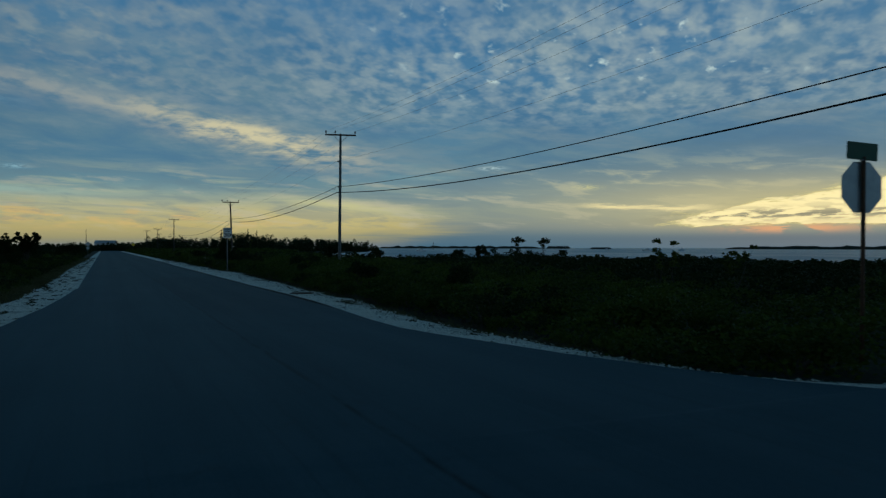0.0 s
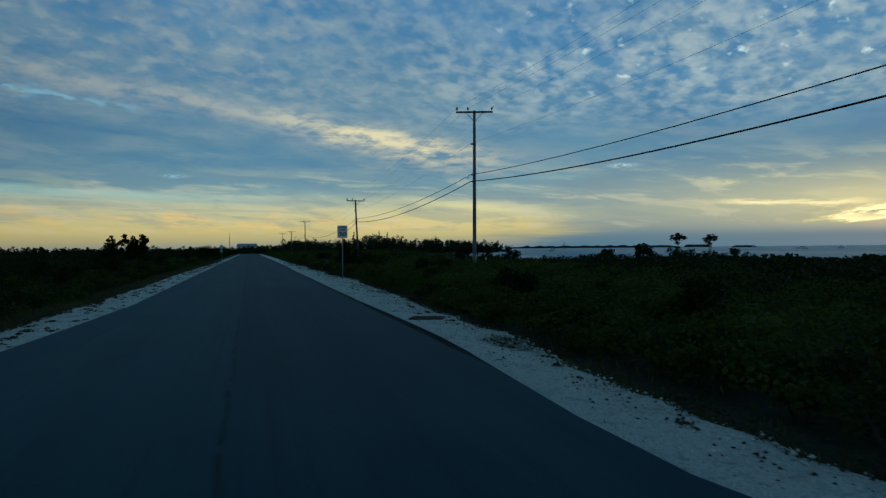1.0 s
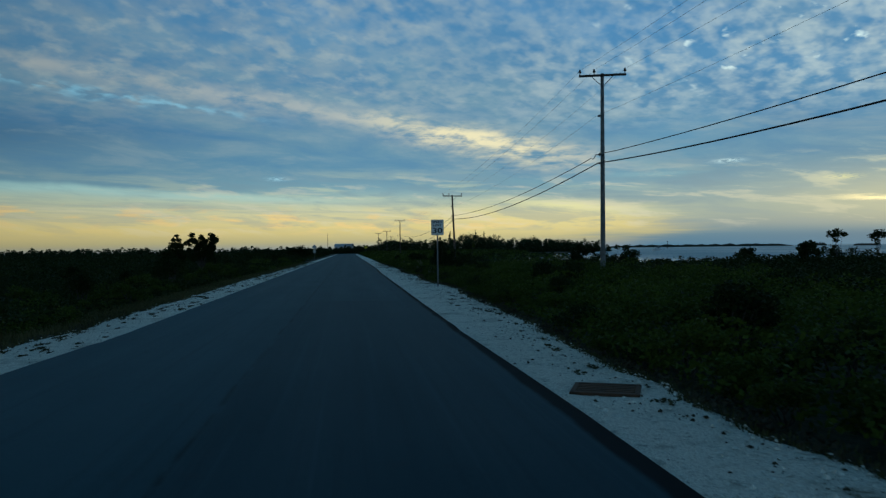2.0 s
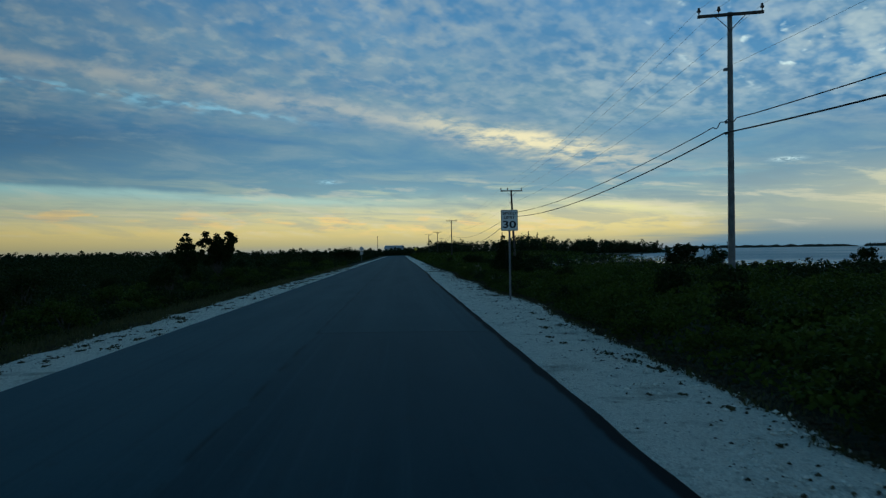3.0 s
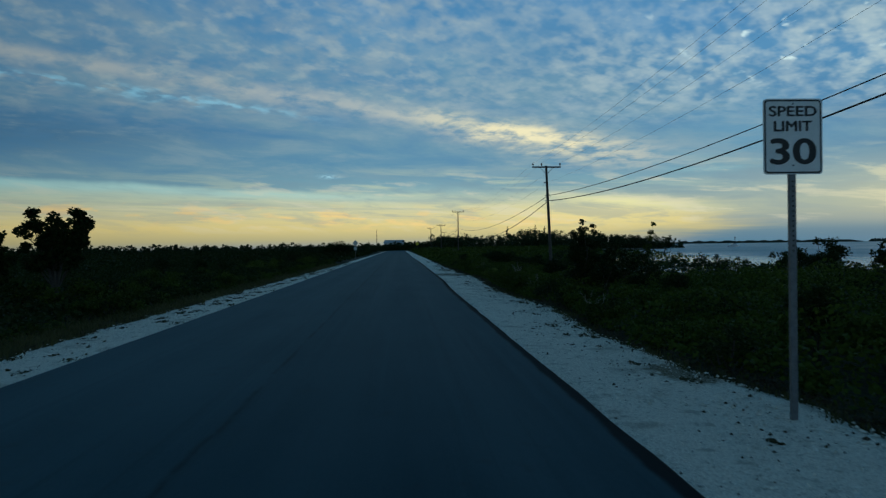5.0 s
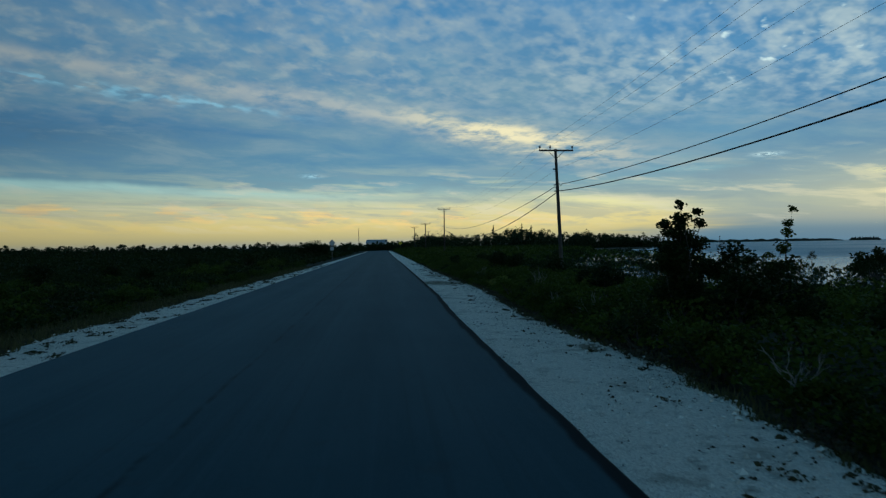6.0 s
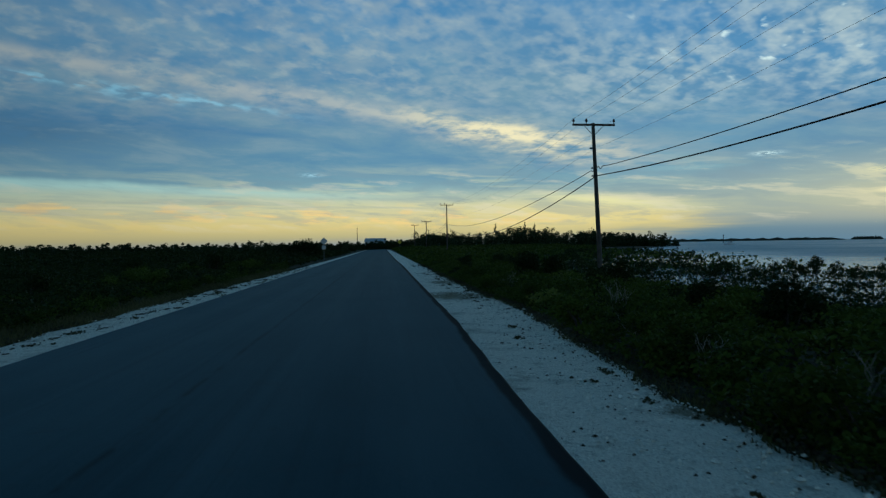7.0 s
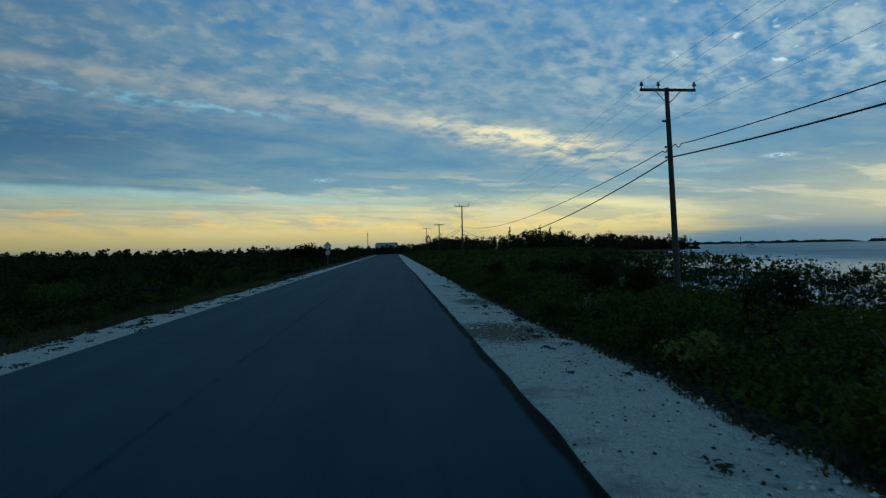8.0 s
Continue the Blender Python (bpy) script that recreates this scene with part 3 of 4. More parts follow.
verge("verge_right", "white crushed coral verge with stones and dirt patches", right_inner, right_outer, 1.6, 330, -0.035)
verge("verge_left", "white crushed coral verge, narrow and uneven", left_inner, left_outer, 0, 330, -0.035)
water_sheets()


def far_shore(az0, az1, far, height, seed):
    """A long low wooded shore on the horizon, between two bearings."""
    n = 90
    rows = []
    for i in range(n + 1):
        f = i / n
        az = radians(az0 + (az1 - az0) * f)
        taper = min(1, f * 9, (1 - f) * 9) ** 0.5
        top = height * taper * (0.72 + 0.28 * float(wavy(i * 1.0, 0, 1.3, seed)) + 0.12 * float(wavy(i * 1.0, 5, 0.4, seed)))
        for d, z in ((-40, -0.95), (-34, top * 0.75), (0, top), (60, top * 0.6), (70, -0.95)):
            rows.append((math.sin(az) * (far + d), math.cos(az) * (far + d), z))
    ob = sheet_of("far_shore", rows, grid_faces(5, n + 1), SHORE)
    tagged(ob, "long low wooded shore far across the water", "shore", kind="structure")


far_shore(20.0, 33.0, 2300, 8.5, 1)
far_shore(33.25, 35.1, 2100, 9.0, 2)
far_shore(36.6, 38.2, 1500, 4.0, 6)
far_shore(46.4, 75.0, 1800, 8.5, 3)


# ---- poles and wires ----
def utility_pole(at, arm_z, low_z, wood, lean=0.0, arm_turn=0.0, label="", thick=1.0):
    """A round wooden pole with one crossarm, three pin insulators, two braces and a neutral bracket."""
    base = float(land_height(at[0], at[1])) - 0.3
    ob = thing("utility_pole", (at[0], at[1], base), label, "utility pole", "poles along the road", arm_turn)
    h = arm_z - base
    bm = bmesh.new()
    n = 9
    tube(bm, [(lean * (k / n), 0, (h + 0.10) * k / n) for k in range(n + 1)], [(0.145 - 0.055 * k / n) * thick for k in range(n + 1)], 10)
    part("post", bm, wood, ob)
    bm = bmesh.new()
    box(bm, (2.42, 0.09, 0.115), (lean, -0.14, h - 0.02), bevel=0.012)
    part("crossarm", bm, POLE_TAR, ob)
    for s in (-1, 1):
        bm = bmesh.new()
        tube(bm, [(lean + s * 0.55, -0.16, h - 0.08), (lean, -0.12, h - 0.62)], [0.018, 0.018], 5)
        part("brace", bm, GALV, ob)
    for x in (-1.15, -0.42, 1.15):
        bm = bmesh.new()
        tube(bm, [(lean + x, -0.14, h + 0.03), (lean + x, -0.14, h + 0.13), (lean + x, -0.14, h + 0.15), (lean + x, -0.14, h + 0.22), (lean + x, -0.14, h + 0.25),
                  (lean + x, -0.14, h + 0.31)], [0.02, 0.02, 0.075, 0.07, 0.045, 0.05], 8)
        part("insulator", bm, PORCELAIN, ob)
    bm = bmesh.new()
    mid = arm_z - 0.46 * (arm_z - low_z) - base
    f = mid / h
    box(bm, (0.16, 0.12, 0.10), (lean * f - 0.17, 0, mid), bevel=0.02)
    part("bracket", bm, GALV, ob)
    for z in (low_z - base, low_z - base + 0.43):
        bm = bmesh.new()
        box(bm, (0.10, 0.14, 0.09), (lean * z / h - 0.16, 0, z), bevel=0.015)
        part("cable_clamp", bm, GALV, ob)
    ob["arm"] = arm_z
    return ob


# x, y, crossarm height, height of the lower cable, crossarm turn
POLES = [(12.6, -9.3, 10.95, 6.40, -4.0), (12.47, 51.8, 10.73, 6.15, -16.0), (12.22, 102.8, 8.21, 5.40, 3.0), (11.83, 194.1, 8.84, 5.08, 0.0),
         (11.27, 246.9, 7.58, 4.47, 0.0), (10.8, 303.0, 8.17, 4.76, 0.0), (20.7, 386.0, 8.2, 4.8, -30.0), (30.3, 441.0, 7.9, 4.5, -30.0), (44.4, 501.0, 7.9, 4.5, -40.0)]
LEANS = {1: 0.08, 2: -0.37}
for k, (px, py, arm, low, turn) in enumerate(POLES):
    utility_pole((px, py), arm, low, POLE_WOOD if k in (0, 1) else POLE_TAR, LEANS.get(k, 0.0), turn,
                 "weathered grey wooden utility pole with a crossarm" if k in (0, 1) else "dark creosoted utility pole with a crossarm and insulators")


def overhead_line(name, label, offset, height, sag, radius, mat, splice=0.0, power=1.5, tilt=0.0):
    """One conductor hung in shallow curves from pole to pole; offset along the crossarm."""
    bm = bmesh.new()
    ends = []
    for k, (px, py, arm, low, turn) in enumerate(POLES):
        a, out = radians(turn), offset + tilt * LEANS.get(k, 0.0)
        ends.append(Vector((px + math.cos(a) * out, py + math.sin(a) * out - 0.1, height(arm, low))))
    pts = []
    for a, b in zip(ends, ends[1:]):
        span = (b - a).length
        n = 26
        steps = [k / n for k in range(n)]
        if splice:
            steps = sorted(steps + [d / span for d in (0.35, 0.6, 0.8, 1.0, 1.3)] + [1 - d / span for d in (0.35, 0.6, 0.8, 1.0, 1.3)])
        for f in steps:
            p = a.lerp(b, f)
            p.z -= 4 * sag * (span / 52) ** power * f * (1 - f)
            near = min(f, 1 - f) * span
            if splice and near < 1.35:
                p.z += splice * (1.0 if 0.3 < near < 0.5 else (-1.2 if 0.55 < near < 0.9 else (0.3 if near > 0.95 else 0.0)))
            pts.append(p)
    pts.append(ends[-1])
    tube(bm, pts, [radius] * len(pts), 5)
    ob = part(name, bm, mat)
    return tagged(ob, label, "overhead wire", "wires between the poles")


overhead_line("overhead_cable", "thick black cable strung low between utility poles", -0.22, lambda a, l: l, 0.80, 0.030, CABLE, 0.0, 2.0)
overhead_line("overhead_cable", "black cable with small slack loops at the poles", -0.22, lambda a, l: l + 0.43, 0.65, 0.020, CABLE, 0.07, 1.5)
for off in (-1.15, -0.42, 1.15):
    overhead_line("power_wire", "thin bare power wire on crossarm insulators", off, lambda a, l: a + 0.30, 0.60, 0.005, WIRE, tilt=1.0)
overhead_line("neutral_wire", "thin bare neutral wire on pole brackets", -0.26, lambda a, l: a - 0.46 * (a - l), 0.55, 0.005, WIRE)


# ---- road signs ----
def lettering(words, height, width, at, mat, parent, label):
    """Built-in letters as a flat mesh that faces -y, fitted to a height and width; at: centre."""
    cu = bpy.data.curves.new("letters", "FONT")
    cu.body, cu.align_x, cu.align_y, cu.extrude, cu.offset, cu.resolution_u = words, "CENTER", "CENTER", 0.0, 0.0, 6
    tmp = bpy.data.objects.new("letters", cu)
    scene.collection.objects.link(tmp)
    me = bpy.data.meshes.new_from_object(tmp.evaluated_get(bpy.context.evaluated_depsgraph_get()))
    bpy.data.objects.remove(tmp)
    xs, ys = [v.co.x for v in me.vertices], [v.co.y for v in me.vertices]
    sx, sy = width / (max(xs) - min(xs)), height / (max(ys) - min(ys))
    mx, my = (max(xs) + min(xs)) / 2, (max(ys) + min(ys)) / 2
    # bold: a few layers of the same letters, each shifted by a hair and lifted by a film's thickness
    bold = height * 0.05
    verts, faces, n = [], [], len(me.vertices)
    for k, (dx, dz) in enumerate(((-1, 0), (1, 0), (0, 1), (0, -1), (0, 0))):
        verts += [((v.co.x - mx) * sx + at[0] + dx * bold, at[1] - 0.0003 * k, (v.co.y - my) * sy + at[2] + dz * bold * 0.6) for v in me.vertices]
        faces += [tuple(i + k * n for i in p.vertices) for p in me.polygons]
    bpy.data.meshes.remove(me)
    ob = sheet_of("lettering", verts, faces, mat)
    ob.parent = parent
    return tagged(ob, label)


def channel_post(bm, length, w=0.065, d=0.045, t=0.006):
    """A U-shaped steel post with its open side to +y and a row of holes' dimples down the web."""
    out = [(-w / 2, d), (-w / 2 + t, d), (-w / 2 + t, t), (w / 2 - t, t), (w / 2 - t, d), (w / 2, d), (w / 2, 0), (-w / 2, 0)]
    lo = [bm.verts.new((x, y, 0)) for x, y in out]
    hi = [bm.verts.new((x, y, length)) for x, y in out]
    for k in range(8):
        bm.faces.new((lo[k], lo[(k + 1) % 8], hi[(k + 1) % 8], hi[k]))
    bm.faces.new(lo[::-1])
    bm.faces.new(hi)


def post_holes(parent, z0, z1):
    bm = bmesh.new()
    for z in np.arange(z0, z1, 0.05):
        ring = [bm.verts.new((0.011 * math.cos(a), -0.0015, z + 0.011 * math.sin(a))) for a in (k * math.pi / 3 for k in range(6))]
        bm.faces.new(ring)
    tagged(part("perforation", bm, SIGN_BLACK, parent, "row of small dark bolt holes"), kind="stuff")


def speed_sign():
    ob = thing("speed_limit_sign", (3.59, 50.3, -0.09), "white speed limit sign with black lettering on a perforated steel post", "road sign", turn=-1.0)
    bm = bmesh.new()
    channel_post(bm, 3.18)
    post = part("post", bm, GALV, ob, "grey galvanised perforated steel post")
    post_holes(post, 1.75, 2.5)
    bm = bmesh.new()
    prism(bm, rounded(0.61, 0.762, 0.04), -0.012, -0.006)
    panel = part("panel", bm, SIGN_WHITE, ob)
    panel.location = (0.0, 0, 2.90)
    bm = bmesh.new()
    o, i = rounded(0.588, 0.740, 0.034), rounded(0.556, 0.708, 0.024)
    a = [bm.verts.new((x, -0.014, z)) for x, z in o]
    b = [bm.verts.new((x, -0.014, z)) for x, z in i]
    for k in range(len(a)):
        bm.faces.new((a[k], a[(k + 1) % len(a)], b[(k + 1) % len(a)], b[k]))
    part("border", bm, SIGN_BLACK, panel, "thin black border line")
    lettering("SPEED", 0.100, 0.485, (0, -0.015, 0.255), SIGN_BLACK, panel, "black word SPEED")
    lettering("LIMIT", 0.100, 0.385, (0, -0.015, 0.105), SIGN_BLACK, panel, "black word LIMIT")
    lettering("30", 0.252, 0.455, (0, -0.015, -0.150), SIGN_BLACK, panel, "large black number 30")
    for z in (-0.29, 0.33):
        bm = bmesh.new()
        tube(bm, [(0, -0.022, z), (0, -0.012, z)], [0.009, 0.010], 6)
        part("bolt", bm, GALV, panel)


def stop_sign():
    ob = thing("stop_sign", (6.09, 3.48, -0.01), "grey back of an octagonal stop sign below a dark name blade", "road sign", turn=-8.0)
    bm = bmesh.new()
    tube(bm, [(0, 0, 0), (0.012, 0, 1.2), (0.03, 0, 3.2)], [0.032, 0.032, 0.032], 8)
    part("post", bm, RUST, ob, "dark rusty round steel post")
    r = 0.395 / math.cos(math.pi / 8)
    octo = [(r * math.cos(math.pi / 8 + k * math.pi / 4), r * math.sin(math.pi / 8 + k * math.pi / 4)) for k in range(8)]
    bm = bmesh.new()
    prism(bm, octo, 0.036, 0.042)
    panel = part("panel", bm, ALU, ob, "bare grey aluminium back of the octagon")
    panel.location = (0.03, 0, 2.73)
    bm = bmesh.new()
    prism(bm, [(x * 0.985, z * 0.985) for x, z in octo], 0.0425, 0.0445)
    part("face", bm, SIGN_RED, panel, "red stop face turned away")
    for z in (-0.2, 0.2):
        bm = bmesh.new()
        tube(bm, [(0, 0.034, z), (0, 0.028, z)], [0.014, 0.012], 6)
        part("bolt", bm, GALV, panel)
    for z, turn, w in ((3.285, -2, 0.58),):
        bm = bmesh.new()
        prism(bm, rounded(w, 0.27, 0.02), -0.006, 0.006)
        blade = part("name_blade", bm, SIGN_GREEN, ob, "dark green street name blade")
        blade.location, blade.rotation_euler = (0.0, 0, z), (0, radians(3), radians(turn))
        bm = bmesh.new()
        box(bm, (0.05, 0.05, 0.03), (0, 0, -0.14), bevel=0.006)
        part("clamp", bm, GALV, blade)


def diamond_sign(at, turn, size, z, mat, label, arrow, plaque):
    ob = thing("warning_sign", at, label, "road sign", turn=turn)
    bm = bmesh.new()
    channel_post(bm, z + size * 0.6)
    part("post", bm, GALV, ob)
    d = size / math.sqrt(2)
    bm = bmesh.new()
    prism(bm, [(0, d), (-d, 0), (0, -d), (d, 0)], -0.014, -0.008)
    panel = part("panel", bm, mat, ob)
    panel.location = (0, 0, z)
    if arrow:
        bm = bmesh.new()
        prism(bm, [(-0.12, -0.34), (0.0, -0.34), (0.0, -0.02), (0.16, 0.14), (0.24, 0.06), (0.30, 0.34), (0.02, 0.28), (0.09, 0.21), (-0.12, 0.02)], -0.018, -0.015)
        part("arrow", bm, SIGN_BLACK, panel, "black bend arrow")
    if plaque:
        bm = bmesh.new()
        prism(bm, rounded(0.50, 0.50, 0.03), -0.014, -0.008)
        q = part("plaque", bm, mat, ob, "square plate under the diamond")
        q.location = (0, 0, z - d - 0.33)
    return ob


speed_sign()
stop_sign()
diamond_sign((-7.44, 158.8, -0.15), 0.0, 0.70, 2.52, ALU, "grey back of a diamond warning sign with a square plate", False, True)
diamond_sign((5.74, 300.0, -0.2), 0.0, 0.95, 2.90, SIGN_YELLOW, "yellow diamond warning sign with a black bend arrow", True, False)


def drain_cover():
    ob = thing("drain_cover", (2.50, 24.1, -0.052), "rusty iron drain cover half buried in the coral verge", "drain cover", turn=-24.0)
    bm = bmesh.new()
    for s in ((0.84, 0.06, 0.05, 0, 0.31), (0.84, 0.06, 0.05, 0, -0.31), (0.06, 0.56, 0.05, 0.39, 0), (0.06, 0.56, 0.05, -0.39, 0)):
        box(bm, s[:3], (s[3], s[4], 0.02), bevel=0.008)
    part("rim", bm, RUST, ob)
    for k in range(5):
        bm = bmesh.new()
        box(bm, (0.72, 0.06, 0.035), (0, -0.22 + k * 0.11, 0.02), bevel=0.006)
        part("bar", bm, RUST, ob)
    # flat black plate that paints the hollow's shade between the bars
    bm = bmesh.new()
    box(bm, (0.74, 0.56, 0.02), (0, 0, -0.005))
    part("hollow_shade", bm, SIGN_BLACK, ob, "black plate for the shaded hollow below the bars")


drain_cover()


# ---- far buildings and boats ----
def far_house():
    ob = thing("warehouse", (-3.6, 452.0, -1.7), "long low white building with a pale metal roof", "building")
    bm = bmesh.new()
    box(bm, (11.4, 10, 5.6), (0, 0, 2.8))
    part("wall", bm, HOUSE_WHITE, ob)
    bm = bmesh.new()
    for s in (-1, 1):
        a = [bm.verts.new((x, s * 5.5, 5.5)) for x in (-6.0, 6.0)] + [bm.verts.new((x, 0, 7.2)) for x in (5.7, -5.4)]
        bm.faces.new(a if s < 0 else a[::-1])
    bmesh.ops.solidify(bm, geom=bm.faces[:], thickness=0.12)
    part("roof", bm, ROOF_WHITE, ob)
    for k in range(4):
        bm = bmesh.new()
        box(bm, (1.3, 0.12, 1.2), (-4.5 + 3 * k, -5.02, 3.4), bevel=0.02)
        part("window", bm, GLASS_DARK, ob)


def mast():
    ob = thing("radio_mast", (-13.9, 470.0, -1.3), "thin grey radio mast behind far trees", "mast")
    bm = bmesh.new()
    tube(bm, [(0, 0, 0), (0, 0, 7), (0, 0, 12.8)], [0.22, 0.2, 0.13], 6)
    part("pole", bm, POLE_TAR, ob)
    bm = bmesh.new()
    tube(bm, [(0, 0, 12.8), (0, 0, 13.6)], [0.05, 0.03], 5)
    part("antenna", bm, GALV, ob)


def motor_boat():
    ob = thing("motor_boat", (0, 0, SEA), "small white cabin boat at anchor", "boat", "anchored boats")
    bm = bmesh.new()
    rings = []
    for x, w, z0, z1 in ((-4, 1.2, -0.25, 0.95), (-1, 1.45, -0.3, 1.0), (2, 1.2, -0.25, 1.2), (3.8, 0.5, 0.1, 1.45), (4.6, 0.05, 0.9, 1.6)):
        rings.append([bm.verts.new(p) for p in ((x, -w, z1), (x, -w * 0.8, z0 + 0.3), (x, 0, z0), (x, w * 0.8, z0 + 0.3), (x, w, z1))])
    for a, b in zip(rings, rings[1:]):
        for k in range(4):
            bm.faces.new((a[k], b[k], b[k + 1], a[k + 1]))
        bm.faces.new((a[4], b[4], b[0], a[0]))
    bm.faces.new(rings[0][::-1])
    part("hull", bm, HULL, ob)
    bm = bmesh.new()
    box(bm, (3.0, 2.0, 1.3), (-0.3, 0, 1.65), bevel=0.15)
    cabin = part("cabin", bm, HULL, ob)
    bm = bmesh.new()
    box(bm, (2.2, 2.04, 0.5), (-0.2, 0, 1.85), bevel=0.05)
    part("window", bm, GLASS_DARK, cabin)
    bm = bmesh.new()
    tube(bm, [(-0.6, 0, 2.2), (-0.6, 0, 4.0)], [0.05, 0.03], 5)
    part("aerial", bm, GALV, ob)
    return ob


far_house()
mast()
boat = motor_boat()
for az, far, turn, size in ((25.1, 453, 20, 0.95), (43.5, 560, 160, 1.3), (45.9, 620, 15, 0.9), (39.6, 800, 30, 0.9)):
    m = pose(math.sin(radians(az)) * far, math.cos(radians(az)) * far + 40, SEA, 0, 0, turn) @ Matrix.Scale(size, 4)
    if boat.location.length < 2:
        boat.matrix_world = m
    else:
        copy_thing(boat, pose(*m.translation, 0, 0, turn))


def channel_marker():
    far, az = 900, 24.2
    ob = thing("channel_marker", (math.sin(radians(az)) * far, math.cos(radians(az)) * far, SEA - 1), "thin navigation marker pole standing in the sea", "marker")
    bm = bmesh.new()
    tube(bm, [(0, 0, 0), (0, 0, 9.5)], [0.35, 0.3], 6)
    part("pile", bm, POLE_TAR, ob)
    bm = bmesh.new()
    box(bm, (1.2, 0.2, 1.2), (0, -0.35, 9.2), bevel=0.02)
    part("board", bm, POLE_TAR, ob)


channel_marker()


# ---- plants ----
def leaf_cloud(name, centres, sizes, mat, parent=None, tilt=0.9, long=1.7):
    """Many separate pointed leaves: each a folded diamond of two triangles, turned at random."""
    c, s = np.asarray(centres, float), np.asarray(sizes, float)
    n = len(c)
    a, b = rng.uniform(0, 2 * np.pi, n), rng.uniform(-tilt, tilt, n)
    along = np.stack((np.cos(a) * np.cos(b), np.sin(a) * np.cos(b), np.sin(b)), -1)
    r = rng.normal(size=(n, 3))
    side = np.cross(along, r)
    side /= np.linalg.norm(side, axis=1)[:, None] + 1e-9
    lift = np.cross(side, along)
    h = s[:, None]
    v = np.stack((c - along * h * long / 2, c + side * h / 2 + lift * h * 0.12, c + along * h * long / 2, c - side * h / 2 + lift * h * 0.12), 1).reshape(-1, 3)
    i = np.arange(n)[:, None] * 4
    tri = np.concatenate((i + (0, 1, 2), i + (0, 2, 3)), 1).reshape(-1, 3)
    me = bpy.data.meshes.new(name)
    me.vertices.add(len(v))
    me.vertices.foreach_set("co", v.ravel())
    me.loops.add(tri.size)
    me.loops.foreach_set("vertex_index", tri.ravel().astype(np.int32))
    me.polygons.add(len(tri))
    me.polygons.foreach_set("loop_start", np.arange(0, tri.size, 3, dtype=np.int32))
    me.update(calc_edges=True)
    me.materials.append(mat)
    ob = new(name, me)
    if parent is not None:
        ob.parent = parent
    return ob


def on_clumps(clumps, per, squash=0.8):
    """Points in the outer shell of several round clumps (x, y, z, radius)."""
    out = []
    for x, y, z, r in clumps:
        d = rng.normal(size=(per, 3))
        d /= np.linalg.norm(d, axis=1)[:, None]
        d *= (r * (0.55 + 0.5 * rng.uniform(0, 1, per)) * (1 + 0.35 * np.sin(d[:, 0] * 5 + x * 9) * np.sin(d[:, 2] * 6 + y * 7)))[:, None]
        d[:, 2] *= squash
        out.append(d + (x, y, z))
    return np.concatenate(out)


def limbs(bm, ends, root=(0, 0, 0), thick=0.03, sides=5):
    """Bent limbs from the root to each end."""
    root = Vector(root)
    for e in ends:
        e = Vector(e)
        mid = root.lerp(e, 0.5) + Vector((random.uniform(-1, 1), random.uniform(-1, 1), random.uniform(0, 0.6))) * 0.12 * (e - root).length
        tube(bm, [root, mid, e], [thick, thick * 0.6, thick * 0.25], sides, False)


def shrub(name, label, radius, height, count, leaf, mat, clump=9, wood=BARK):
    ob = thing(name, (0, 0, 0), label, "shrub", "roadside scrub")
    clumps = []
    for k in range(clump):
        a, d = random.uniform(0, 6.283), radius * math.sqrt(random.random()) * 0.75
        top = height * (1 - 0.45 * (d / radius) ** 2) * random.uniform(0.6, 1.0)
        r = radius * random.uniform(0.28, 0.45)
        clumps.append((d * math.cos(a), d * math.sin(a), max(r * 0.5, top - r * 0.8), r))
    bm = bmesh.new()
    limbs(bm, [c[:3] for c in clumps], (0, 0, -0.12), 0.028)
    part("stem", bm, wood, ob)
    pts = on_clumps(clumps, count // clump)
    leaf_cloud("foliage", pts, rng.uniform(0.7, 1.3, len(pts)) * leaf, mat, ob)
    return ob


def tree(at, label, crowns, trunk, count, leaf, mat, name="tree", category="tree", split=5):
    """A tapered trunk with limbs to each leafy clump; crowns are (x, y, z, radius) from the foot. Each crown is broken into smaller tufts."""
    ob = thing(name, at, label, category)
    bm = bmesh.new()
    low = min(c[2] for c in crowns) * 0.55
    tube(bm, [(0, 0, -0.2), (0.03, 0.02, low * 0.5), (-0.02, 0.0, low)], [trunk, trunk * 0.8, trunk * 0.65], 8, False)
    part("trunk", bm, BARK, ob)
    tufts = []
    for x, y, z, r in crowns:
        for k in range(split):
            d = rng.normal(size=3)
            d *= r * (0.2 + 0.6 * rng.uniform()) / np.linalg.norm(d)
            tufts.append((x + d[0], y + d[1], z + d[2] * 0.9, r * rng.uniform(0.45, 0.85)))
    bm = bmesh.new()
    limbs(bm, [c[:3] for c in crowns], (-0.02, 0, low * 0.92), trunk * 0.5)
    for (x, y, z, r), k in zip(tufts, range(len(tufts))):
        home = crowns[k // split]
        limbs(bm, [(x, y, z + r * 0.4)], home[:3], trunk * 0.12, 3)
    part("bough", bm, BARK, ob)
    total = sum(c[3] ** 2 for c in tufts)
    pts = np.concatenate([on_clumps([c], max(8, int(count * c[3] ** 2 / total))) for c in tufts])
    leaf_cloud("crown", pts, rng.uniform(0.7, 1.3, len(pts)) * leaf, mat, ob)
    return ob


def clear_of(x, y):
    """Where scrub may stand."""
    right = (x > np.interp(y, *R_SCRUB) + 0.15) & ((y > 2.2) | (x > np.interp(y, (-20, 0, 2.2), (60, 9.0, 5.6))))
    left = x < np.interp(y, *L_SCRUB) - 0.75
    return right | left


